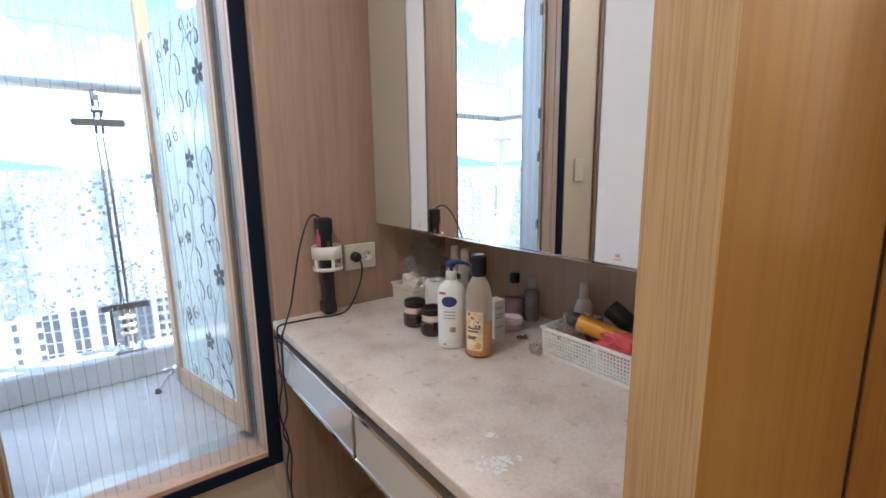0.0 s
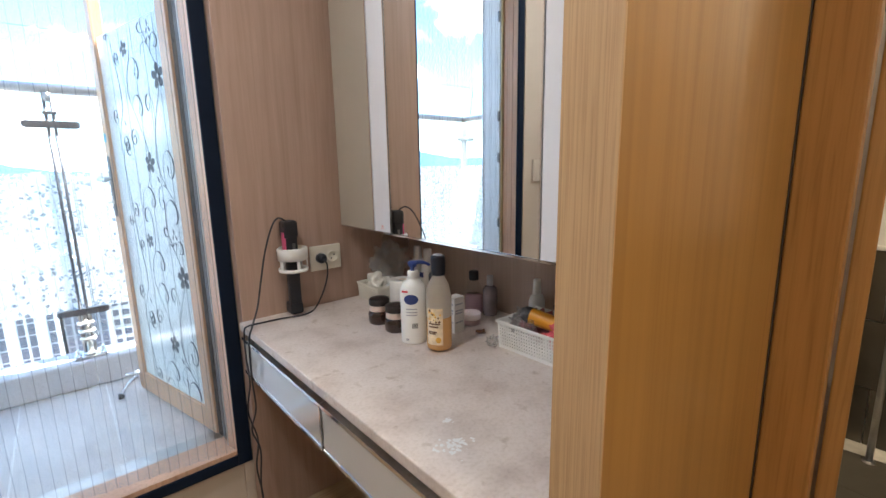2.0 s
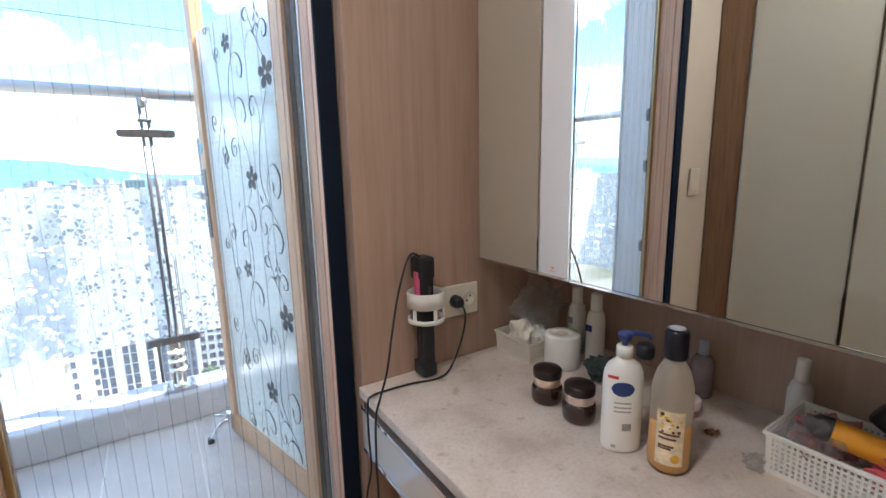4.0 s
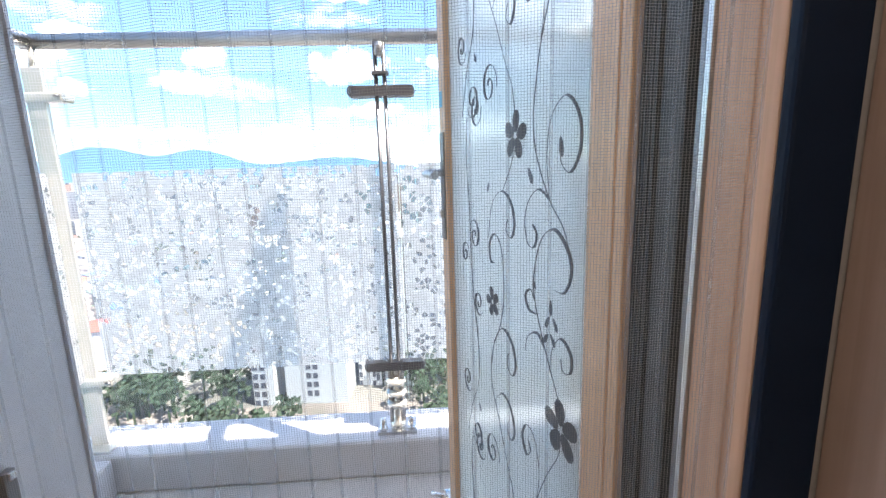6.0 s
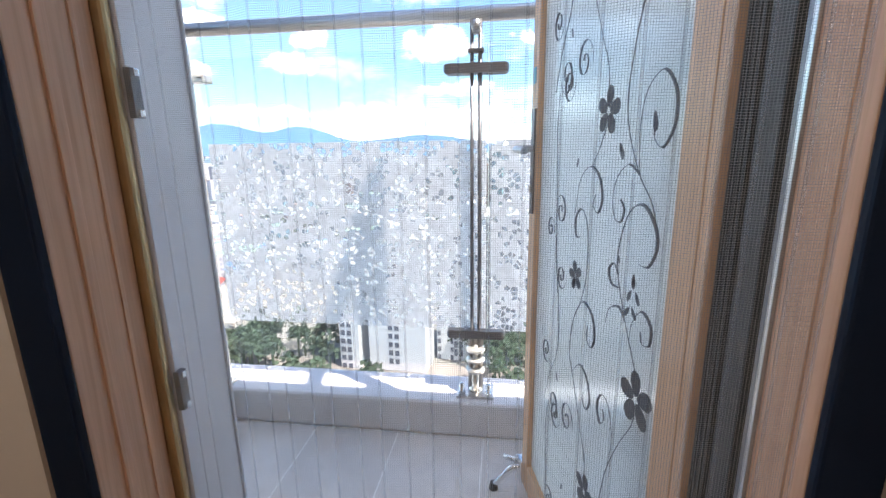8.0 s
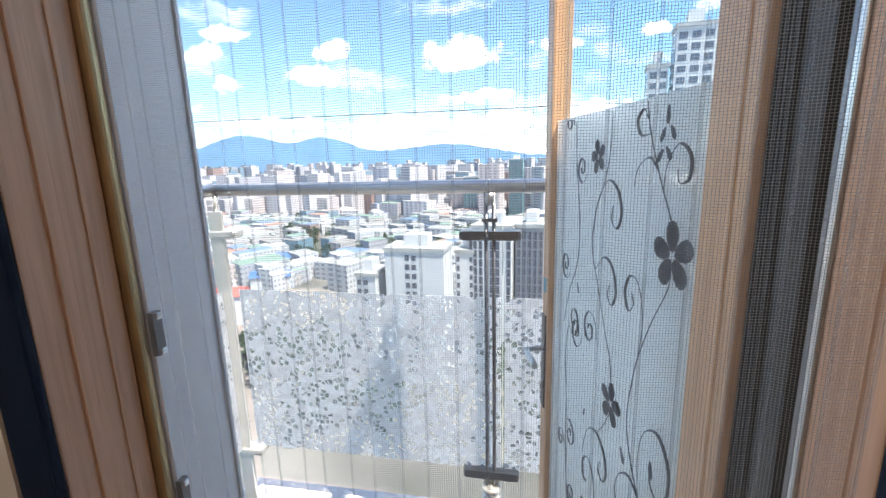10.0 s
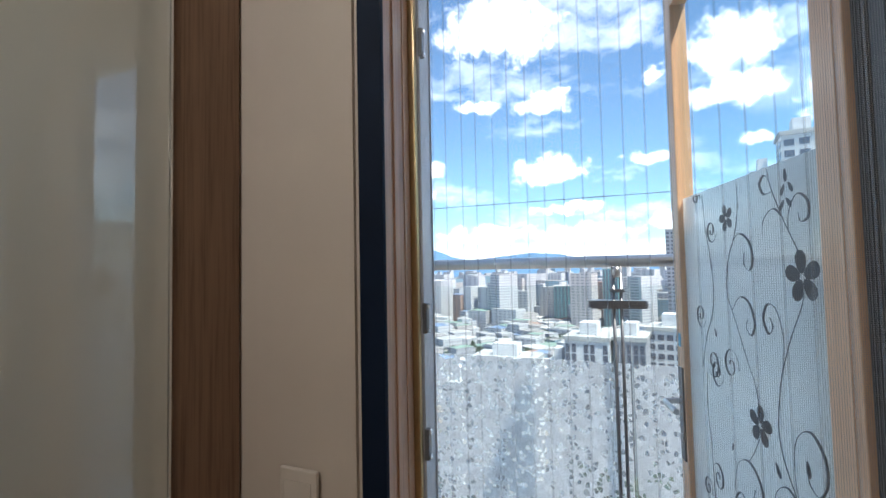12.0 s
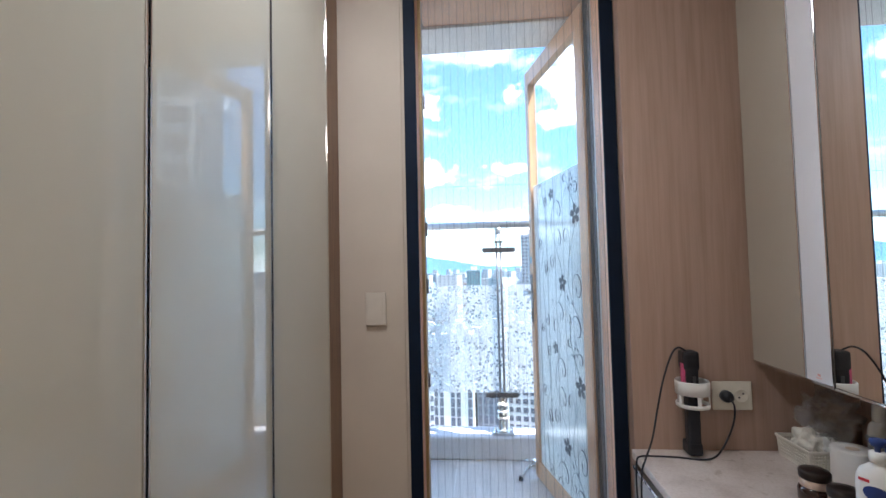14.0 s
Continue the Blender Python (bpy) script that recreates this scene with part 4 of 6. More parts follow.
def far_material(name, wall, glass, storey=3.0, bay=3.4, blend=0.5):
    """Facade paint with window rows too far off to be built one by one."""
    m = material(name, wall, 0.7)
    n, l, p = nodes_of(m)
    tc = n.new("ShaderNodeTexCoord")
    sp = n.new("ShaderNodeSeparateXYZ")
    l.new(tc.outputs["Object"], sp.inputs[0])
    ad = n.new("ShaderNodeMath"); ad.operation = "ADD"
    l.new(sp.outputs["X"], ad.inputs[0]); l.new(sp.outputs["Y"], ad.inputs[1])
    outs = []
    for src, size, cut in ((ad.outputs[0], bay, 0.55), (sp.outputs["Z"], storey, 0.5)):
        a = n.new("ShaderNodeMath"); a.operation = "DIVIDE"; a.inputs[1].default_value = size
        l.new(src, a.inputs[0])
        b = n.new("ShaderNodeMath"); b.operation = "FRACT"
        l.new(a.outputs[0], b.inputs[0])
        c = n.new("ShaderNodeMath"); c.operation = "LESS_THAN"; c.inputs[1].default_value = cut
        l.new(b.outputs[0], c.inputs[0])
        outs.append(c.outputs[0])
    k = n.new("ShaderNodeMath"); k.operation = "MULTIPLY"
    l.new(outs[0], k.inputs[0]); l.new(outs[1], k.inputs[1])
    k2 = n.new("ShaderNodeMath"); k2.operation = "MULTIPLY"; k2.inputs[1].default_value = blend
    l.new(k.outputs[0], k2.inputs[0])
    g = n.new("ShaderNodeNewGeometry")
    r = n.new("ShaderNodeValToRGB")
    cols = ((0.0, (0.74, 0.74, 0.74)), (0.28, (0.82, 0.81, 0.79)), (0.50, (0.60, 0.60, 0.62)), (0.62, (0.74, 0.68, 0.64)), (0.74, (0.26, 0.42, 0.50)), (0.80, (0.78, 0.78, 0.80)), (0.93, (0.52, 0.36, 0.30)), (0.96, (0.82, 0.82, 0.82)))
    while len(r.color_ramp.elements) < len(cols):
        r.color_ramp.elements.new(0.5)
    r.color_ramp.interpolation = "CONSTANT"
    for e, (at, c) in zip(r.color_ramp.elements, cols):
        e.position, e.color = at, (*c, 1)
    l.new(g.outputs["Random Per Island"], r.inputs[0])
    x = n.new("ShaderNodeMix"); x.data_type = "RGBA"
    l.new(k2.outputs[0], x.inputs["Factor"])
    l.new(r.outputs["Color"], x.inputs["A"])
    x.inputs["B"].default_value = (*glass, 1)
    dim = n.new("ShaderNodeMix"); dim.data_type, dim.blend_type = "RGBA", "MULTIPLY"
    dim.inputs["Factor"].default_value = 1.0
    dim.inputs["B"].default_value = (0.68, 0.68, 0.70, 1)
    l.new(x.outputs["Result"], dim.inputs["A"])
    l.new(dim.outputs["Result"], p.inputs["Base Color"])
    return m


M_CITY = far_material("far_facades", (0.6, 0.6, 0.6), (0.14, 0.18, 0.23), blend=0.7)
M_TOWERWALL = mottled("pale_tower_paint", (0.60, 0.60, 0.61), 0.06, 0.05, 0.7, bump=0)
M_TOWERDARK = mottled("grey_tower_paint", (0.30, 0.31, 0.34), 0.08, 0.05, 0.7, bump=0)
M_WINDOW = mottled("dark_window_glass", (0.085, 0.095, 0.125), 0.2, 0.2, 0.15, bump=0)
M_ROOFTOP = mottled("grey_rooftop", (0.40, 0.40, 0.39), 0.15, 0.3, 0.85, bump=0)
# blue distance haze is put into the hills' base colour
M_HILL = mottled("haze_coloured_blue_hill", (0.065, 0.15, 0.255), 0.18, 0.004, 0.9, bump=0)
M_TREES = mottled("green_treetops", (0.032, 0.058, 0.034), 0.4, 0.08, 0.8, bump=0)


def ground_material():
    m = material("city_ground", (0.2, 0.2, 0.19), 0.9)
    n, l, p = nodes_of(m)
    v = scaled_coords(n, l, (1, 1, 1))
    a, _ = noise_ramp(n, l, v, 0.02, 6, [(0.3, (0.045, 0.06, 0.035)), (0.45, (0.12, 0.115, 0.105)), (0.7, (0.27, 0.25, 0.23))])
    l.new(a, p.inputs["Base Color"])
    return m


def city_roof_material():
    """Flat roofs: grey screed, green waterproof paint, pale and rust sheets, one tone a building."""
    m = material("flat_city_roofs", (0.4, 0.4, 0.4), 0.85)
    n, l, p = nodes_of(m)
    g = n.new("ShaderNodeNewGeometry")
    r = n.new("ShaderNodeValToRGB")
    tones = ((0.0, (0.36, 0.36, 0.36)), (0.3, (0.50, 0.49, 0.48)), (0.5, (0.20, 0.29, 0.24)), (0.64, (0.28, 0.27, 0.26)), (0.80, (0.62, 0.61, 0.60)), (0.9, (0.36, 0.20, 0.15)), (0.94, (0.16, 0.24, 0.38)))
    while len(r.color_ramp.elements) < len(tones):
        r.color_ramp.elements.new(0.5)
    r.color_ramp.interpolation = "CONSTANT"
    for e, (at, c) in zip(r.color_ramp.elements, tones):
        e.position, e.color = at, (*c, 1)
    l.new(g.outputs["Random Per Island"], r.inputs[0])
    v = scaled_coords(n, l, (1, 1, 1))
    stain, _ = noise_ramp(n, l, v, 0.3, 5, [(0.3, (0.7, 0.7, 0.7)), (0.7, (1, 1, 1))])
    l.new(mixed(n, l, r.outputs["Color"], stain, 0.8), p.inputs["Base Color"])
    return m


g = bmesh.new()
bmesh.ops.create_grid(g, x_segments=2, y_segments=2, size=4800)
bmesh.ops.translate(g, verts=g.verts, vec=(0, 2000, GROUND))
whole("ground", g, ground_material(), "grey-green city ground reaching to the horizon", "ground", kind="structure")

rng = random.Random(7)
verts, faces = [], []


def block(cx, cy, w, d, h, a, z0=GROUND):
    c, s = math.cos(a), math.sin(a)
    i = len(verts)
    for z in (z0, z0 + h):
        for sx, sy in ((-1, -1), (1, -1), (1, 1), (-1, 1)):
            verts.append((cx + sx * w / 2 * c - sy * d / 2 * s, cy + sx * w / 2 * s + sy * d / 2 * c, z))
    faces.extend([(i, i + 1, i + 5, i + 4), (i + 1, i + 2, i + 6, i + 5), (i + 2, i + 3, i + 7, i + 6), (i + 3, i, i + 4, i + 7), (i + 4, i + 5, i + 6, i + 7)])


for _ in range(7200):
    y = 230 * (2600 / 230) ** rng.random()
    x = rng.uniform(-1.25, 0.95) * y - 20
    if y < 420 and -0.62 * y < x < -0.2 * y and rng.random() < 0.8:
        continue  # open rail yard and building site
    tall = rng.random()
    if tall < 0.70:
        h, w, d = rng.uniform(6, 16), rng.uniform(9, 22), rng.uniform(9, 20)
    elif tall < 0.88 or y < 480:
        h, w, d = (rng.uniform(16, 34), rng.uniform(14, 34), rng.uniform(12, 22)) if y > 480 else (rng.uniform(8, 19), rng.uniform(9, 24), rng.uniform(9, 16))
    else:
        h, w, d = rng.uniform(35, 66), rng.uniform(16, 34), rng.uniform(12, 24)
    block(x, y, w, d, h, rng.choice((-0.35, -0.3, -0.6, 0.9)) + rng.uniform(-0.12, 0.12))
me = bpy.data.meshes.new("city_buildings")
me.from_pydata(verts, [], faces)
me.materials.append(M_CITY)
me.materials.append(city_roof_material())
me.polygons.foreach_set("material_index", [1 if k % 5 == 4 else 0 for k in range(len(faces))])
tagged(new("city_buildings", me), "dense pale city buildings stretching to the hills", "buildings", kind="stuff")

# sheds with blue roofs beside the bare site, and a red-roofed block
M_BLUEROOF = mottled("blue_sheet_roof", (0.07, 0.16, 0.36), 0.15, 0.1, 0.6, bump=0)
M_REDROOF = mottled("red_roof", (0.50, 0.11, 0.09), 0.1, 0.1, 0.7, bump=0)
M_EARTH = mottled("bare_earth", (0.25, 0.22, 0.19), 0.2, 0.03, 0.9, bump=0)
for cx, cy, w, d, h, roof, wallm, label in ((-172, 275, 36, 14, 9, M_BLUEROOF, M_TOWERWALL, "long shed with a blue sheet roof"), (-148, 232, 22, 12, 8, M_BLUEROOF, M_TOWERWALL, "low shed with a blue sheet roof"),
                                            (-136, 178, 13, 13, 14, M_REDROOF, M_TOWERWALL, "pale block with a red roof")):
    shed = thing("shed", (cx, cy, GROUND), label, "building")
    b = box(-w / 2, w / 2, -d / 2, d / 2, GROUND, GROUND + h)
    bmesh.ops.transform(b, matrix=pose(cx, cy, 0, 0, 0, 18), verts=b.verts)
    part("wall", b, wallm, shed)
    b = box(-w / 2 - 0.8, w / 2 + 0.8, -d / 2 - 0.8, d / 2 + 0.8, GROUND + h, GROUND + h + 0.5)
    for v in b.verts:
        if v.co.z > GROUND + h + 0.2:
            v.co.y *= 0.15
            v.co.z += d * 0.16
    bmesh.ops.transform(b, matrix=pose(cx, cy, 0, 0, 0, 18), verts=b.verts)
    part("roof", b, roof, shed)
b = bmesh.new()
bmesh.ops.create_circle(b, cap_ends=True, segments=40, radius=1.0)
for v in b.verts:
    k = 1 + 0.3 * noise.noise((v.co.x * 1.5, v.co.y * 1.5, 3.0))
    v.co = Vector((-118 + 46 * k * v.co.x + 14 * v.co.y, 206 + 34 * k * v.co.y, GROUND + 0.15))
whole("bare_ground", b, M_EARTH, "bare brown earth of a building site", "ground", kind="structure")

# treetops between the near slabs: clumps of small leaf tufts
tree_v, tree_f = [], []
tr = random.Random(11)
for cx, cy, rx, ry, count in ((-84, 136, 26, 22, 46), (-52, 108, 20, 10, 26), (0, 142, 14, 22, 30), (8, 108, 12, 10, 16), (-240, 380, 60, 30, 50), (-20, 300, 60, 40, 40), (40, 240, 30, 40, 30), (-150, 330, 70, 60, 40), (-60, 380, 60, 60, 40), (-300, 520, 90, 70, 40)):
    for _ in range(count):
        tx, ty, size = cx + tr.gauss(0, 0.5) * rx, cy + tr.gauss(0, 0.5) * ry, tr.uniform(2.6, 4.8)
        for _ in range(70):
            a, e, q = tr.uniform(0, 6.283), tr.uniform(-0.4, 1.5), size * tr.uniform(0.55, 1.0)
            p = Vector((tx + q * math.cos(a) * math.cos(e), ty + q * math.sin(a) * math.cos(e), GROUND + 5 + size * 0.9 + q * math.sin(e)))
            u = Vector((tr.uniform(-1, 1), tr.uniform(-1, 1), tr.uniform(-1, 1))).normalized()
            w = u.orthogonal().normalized()
            k = tr.uniform(0.5, 1.0)
            i = len(tree_v)
            tree_v.extend([p + u * k, p + w * k, p - u * k * 0.8, p - w * k])
            tree_f.append((i, i + 1, i + 2, i + 3))
        i = len(tree_v)
        for z in (0, 7):
            tree_v.extend([Vector((tx + 0.3 * math.cos(2.1 * q), ty + 0.3 * math.sin(2.1 * q), GROUND + z)) for q in range(3)])
        tree_f.extend([(i, i + 1, i + 4, i + 3), (i + 1, i + 2, i + 5, i + 4), (i + 2, i, i + 3, i + 5)])
me = bpy.data.meshes.new("trees")
me.from_pydata(tree_v, [], tree_f)
me.materials.append(M_TREES)
tagged(new("trees", me), "dark green street trees between the buildings", "trees", kind="stuff")

# hills along the horizon
hill = bmesh.new()
lo, hi = [], []
for i in range(301):
    a = radians(-75 + 150 * i / 300)
    R = 3400
    deg = math.degrees(a)
    e = 1.1 / (1 + math.exp((deg + 2) / 1.5)) + 2.2 * math.exp(-((deg + 34) / 4.8) ** 2) + 1.9 * math.exp(-((deg + 25) / 3.6) ** 2) + 0.75 * math.exp(-((deg + 10) / 4.5) ** 2)
    e = max(0.05, e + 0.22 * noise.noise((deg * 0.31, 4.1, 0)) + 0.16 * noise.noise((deg * 0.9, 2.2, 0)))
    lo.append(hill.verts.new((R * math.sin(a), R * math.cos(a), GROUND)))
    hi.append(hill.verts.new((1.08 * R * math.sin(a), 1.08 * R * math.cos(a), R * math.tan(radians(e)))))
for i in range(300):
    hill.faces.new((lo[i], lo[i + 1], hi[i + 1], hi[i])).smooth = True
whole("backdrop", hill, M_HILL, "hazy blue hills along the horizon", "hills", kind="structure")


def tower(cx, cy, w, d, top, turn, wall, label, bays, storeys=22, side_bays=3, blank=(), tall=1.75):
    """An apartment tower with rows of real window boxes on the sides towards the balcony."""
    z0 = GROUND
    t = thing("apartment_tower", (cx, cy, z0), label, "building", "apartment towers")
    m = pose(cx, cy, 0, 0, 0, turn)

    def put(bm):
        bmesh.ops.transform(bm, matrix=m, verts=bm.verts)
        return bm

    part("wall", put(box(-w / 2, w / 2, -d / 2, d / 2, z0, top)), wall, t)
    part("roof", put(box(-w / 2 - 0.4, w / 2 + 0.4, -d / 2 - 0.4, d / 2 + 0.4, top, top + 1.2)), M_ROOFTOP, t)
    part("roof_house", put(box(-w / 5, w / 5, -d / 4, d / 4, top + 1.2, top + 5)), M_TOWERWALL, t)
    step = 3.0
    rows = int(min(storeys, (top - z0) / step))
    for side, count, span in (("front", bays, w), ("left", side_bays, d)):
        hw = span / count * 0.34
        one = mesh_of("window", box(-hw, hw, -0.1, 0.3, -tall, 0), M_WINDOW)
        for b in range(count):
            if side == "front" and b in blank:
                continue
            c = (b + 0.5) / count * span - span / 2
            for r in range(rows):
                zt = top - 1.2 - r * step
                ob = new("window", one)
                ob.parent = t
                if side == "front":
                    ob.matrix_basis = pose(0, 0, zt - z0, 0, 0, turn) @ pose(c, -d / 2, 0)
                else:
                    ob.matrix_basis = pose(0, 0, zt - z0, 0, 0, turn) @ pose(-w / 2, -c, 0, 0, 0, -90)
    return t


# the tall stepped tower seen through the open leaf, and the slabs below the rail
M_TEAL = mottled("teal_curtain_wall", (0.11, 0.27, 0.29), 0.12, 0.05, 0.35, bump=0)
tower(47, 149, 10, 9, 35.5, -8, M_TOWERWALL, "tall pale apartment tower with stepped roof", 3, 34, 2)
tower(38.2, 151, 5.4, 9, 25.5, -8, M_TOWERWALL, "pale apartment tower beside the tallest one", 2, 32, 2)
tower(44.3, 199, 9, 9, 15, -8, M_TOWERWALL, "pale lower apartment tower", 3, 29, 2)
tower(41, 250, 16, 10, 12.5, -8, M_TOWERWALL, "pale apartment tower beside the lower one", 4, 28, 2)
tower(35, 46, 11, 9, 26, -14, M_TOWERWALL, "white apartment wing close beside the balcony", 3, 32, 2)
tower(41, 380, 15, 16, 26.5, -13, M_TOWERDARK, "dark glass apartment tower", 5, 30)
tower(-51, 140, 6.8, 12, -36, -4, M_TOWERWALL, "white narrow apartment block with stacked balconies", 3, 13, 3, (2,))
tower(-34.5, 140, 19.7, 12, -27.5, -4, M_TOWERWALL, "white apartment slab with blank gables and one window column", 9, 16, 3, (0, 1, 2, 5, 6, 7, 8))
tower(-19.5, 150, 6, 12, -30, -4, M_TOWERWALL, "white narrow apartment slab below the balcony", 4, 14, 3, (1, 2))
tower(-9.8, 150, 13, 14, -21.5, -8, M_TOWERWALL, "white apartment slab with dark window columns", 7, 17, 3, (2, 5), 2.6)
tower(2.4, 152, 9, 14, -21.5, -8, M_TOWERDARK, "dark grey apartment slab with window columns", 5, 17, 3, (), 2.6)
tower(15, 165, 13, 14, -20, -12, M_TOWERWALL, "white apartment slab with a window grid", 5, 17)
tower(-98, 105, 14, 14, -36, -38, M_TOWERWALL, "white apartment block near the railing end", 4, 12)
tower(-10.5, 500, 15, 14, -3, -5, M_TEAL, "distant teal glass tower", 5, 22, 3, (), 2.5)
tower(-124, 500, 17, 14, -25, 8, M_TEAL, "distant teal glass office block", 5, 15, 3, (), 2.5)
tower(-62, 520, 20, 14, -22, 5, M_TEAL, "distant blue-green office block with window bands", 5, 16, 3, (), 2.4)

# ---- unseen lamps: room and nook ones added as fill, and the bathroom's ----
def lamp_material(name, colour, strength):
    m = material(name, (0.9, 0.9, 0.88), 0.5)
    p = m.node_tree.nodes["Principled BSDF"]
    p.inputs["Emission Color"].default_value = (*colour, 1)
    p.inputs["Emission Strength"].default_value = strength
    return m


def unseen_ceiling_lamp(x, y, r, mat, label):
    t = thing("unseen_ceiling_lamp", (x, y, CEIL), label, "ceiling lamp")
    part("housing", lathe([(0, CEIL), (r + 0.012, CEIL), (r + 0.012, CEIL - 0.035), (r, CEIL - 0.045), (r - 0.01, CEIL - 0.035), (0, CEIL - 0.035)], (x, y, 0), 40), M_WHITEPLASTIC, t)
    part("diffuser", lathe([(0, CEIL - 0.062), (r * 0.7, CEIL - 0.058), (r - 0.012, CEIL - 0.046), (r - 0.012, CEIL - 0.036)], (x, y, 0), 40), mat, t, "glowing white diffuser")
    return t


# first two: unseen sources added to brighten room and dresser
unseen_ceiling_lamp(0.20, -1.15, 0.26, lamp_material("room_fill_glow", (1.0, 0.91, 0.79), ROOM_FILL), "unseen round ceiling lamp added to brighten the room")
unseen_ceiling_lamp(-0.36, 0.66, 0.12, lamp_material("nook_fill_glow", (0.98, 0.98, 1.0), NOOK_FILL), "unseen small ceiling lamp added to brighten the dresser")
unseen_ceiling_lamp(2.12, -0.12, 0.15, lamp_material("bath_lamp_glow", (1.0, 0.80, 0.55), BATH_GLOW), "round white bathroom ceiling lamp out of view, lit")

# ---- on the end panel: holder, hair iron, socket ----
hx, hy = 0.542, 1.353


def ring_holder():
    t = thing("wall_holder", (hx, 1.399, 0.88), "white plastic cup holder stuck to the panel", "holder")
    r = 0.045
    part("band", lathe([(r, 0.935), (r + 0.003, 0.935), (r + 0.004, 0.972), (r + 0.001, 0.976), (r - 0.002, 0.972), (r, 0.935)], (hx, hy, 0), 32), M_WHITEPLASTIC, t)
    part("lower_ring", lathe([(r - 0.003, 0.896), (r + 0.002, 0.896), (r + 0.003, 0.907), (r - 0.003, 0.907), (r - 0.003, 0.896)], (hx, hy, 0), 32), M_WHITEPLASTIC, t)
    for a in (35, 125, 200, 270, 330):
        cx, cy = hx + r * math.cos(radians(a)), hy + r * math.sin(radians(a))
        b = box(-0.005, 0.005, -0.0018, 0.0018, 0.904, 0.937, 0.0008)
        bmesh.ops.transform(b, matrix=pose(cx, cy, 0, 0, 0, a + 90), verts=b.verts)
        part("strut", b, M_WHITEPLASTIC, t)
    part("back_plate", box(hx - 0.022, hx + 0.022, hy + 0.0425, 1.3995, 0.885, 0.970, 0.0015), M_WHITEPLASTIC, t)


ring_holder()
M_PINK = mottled("pink_plastic", (0.62, 0.10, 0.22), 0.1, 30, 0.4)
iron = thing("hair_iron", (0.545, 1.355, 0.746), "black and pink hair straightener standing in the holder", "hair iron")
LEAN = pose(0.533, 1.352, 0.0, 0, 0, 0)


def lean(bm):
    bmesh.ops.transform(bm, matrix=LEAN, verts=bm.verts)
    return bm


part("arm", lean(box(-0.016, 0.022, -0.020, 0.002, 0.768, 1.046, 0.007)), M_BLACKPLASTIC, iron)
part("arm", lean(box(-0.010, 0.022, 0.005, 0.024, 0.760, 1.048, 0.007)), M_BLACKPLASTIC, iron)
part("pivot", lean(box(-0.022, 0.026, -0.022, 0.026, 1.008, 1.066, 0.010)), M_BLACKPLASTIC, iron)
part("pink_side", lean(box(-0.024, -0.0155, -0.016, 0.004, 0.950, 1.030, 0.003)), M_PINK, iron, "pink side grip")
part("tip", lean(box(-0.018, 0.024, -0.024, 0.028, 0.752, 0.790, 0.008)), M_BLACKPLASTIC, iron)
part("button", lean(box(0.002, 0.012, -0.0225, -0.0195, 0.965, 0.992, 0.001)), M_DARKSTEEL, iron)
part("cord", tube(curve_points([(0.530, 1.350, 1.062), (0.500, 1.340, 1.078), (0.472, 1.325, 1.056), (0.440, 1.31, 0.985), (0.416, 1.30, 0.90), (0.395, 1.29, 0.82), (0.372, 1.285, 0.762), (0.357, 1.28, 0.72),
                               (0.355, 1.285, 0.60), (0.365, 1.31, 0.48), (0.352, 1.33, 0.40), (0.366, 1.31, 0.33), (0.354, 1.30, 0.20), (0.37, 1.30, 0.06), (0.40, 1.28, 0.008), (0.47, 1.22, 0.006)], 9), 0.0028, 8), M_BLACKPLASTIC, iron, "thin black cord")
plug = thing("power_cord", (0.657, 1.36, 0.9), "black plug with its cord in the wall socket", "power cord")
part("plug", tube([(0.657, 1.3935, 0.917), (0.657, 1.375, 0.917), (0.657, 1.360, 0.917)], [0.018, 0.018, 0.011], 14), M_BLACKPLASTIC, plug)
part("cord", tube(curve_points([(0.657, 1.362, 0.915), (0.662, 1.350, 0.895), (0.655, 1.345, 0.850), (0.628, 1.338, 0.795), (0.590, 1.325, 0.756), (0.545, 1.315, 0.7495), (0.48, 1.33, 0.7492), (0.42, 1.335, 0.7492), (0.372, 1.33, 0.750), (0.358, 1.325, 0.735),
                               (0.354, 1.32, 0.66), (0.362, 1.335, 0.56), (0.350, 1.345, 0.46), (0.367, 1.33, 0.36), (0.352, 1.32, 0.27), (0.365, 1.33, 0.14), (0.352, 1.335, 0.05), (0.36, 1.30, 0.006)], 9), 0.0028, 8), M_BLACKPLASTIC, plug)

socket = thing("wall_socket", (0.68, 1.399, 0.915), "cream double wall socket on the wood panel", "socket")
part("plate", box(0.620, 0.739, 1.392, 1.3995, 0.871, 0.961, 0.004), M_CREAM, socket)
for sx in (0.657, 0.705):
    s = lathe([(0.021, 0), (0.022, 0.0035), (0.019, 0.0035), (0.018, 0.001), (0, 0.001)], (0, 0, 0), 24)
    bmesh.ops.transform(s, matrix=pose(sx, 1.3922, 0.917, 90, 0, 0), verts=s.verts)
    f = part("outlet", s, M_CREAM, socket)
    for q in (-0.0085, 0.0085):
        h = lathe([(0, 0.0), (0.0028, 0.0), (0.0028, 0.0012), (0, 0.0012)], (0, 0, 0), 10)
        bmesh.ops.transform(h, matrix=pose(sx + q * 0.7, 1.3912, 0.917 + q * 0.7, 90, 0, 0), verts=h.verts)
        part("pin_hole", h, M_BLACKPLASTIC, f)

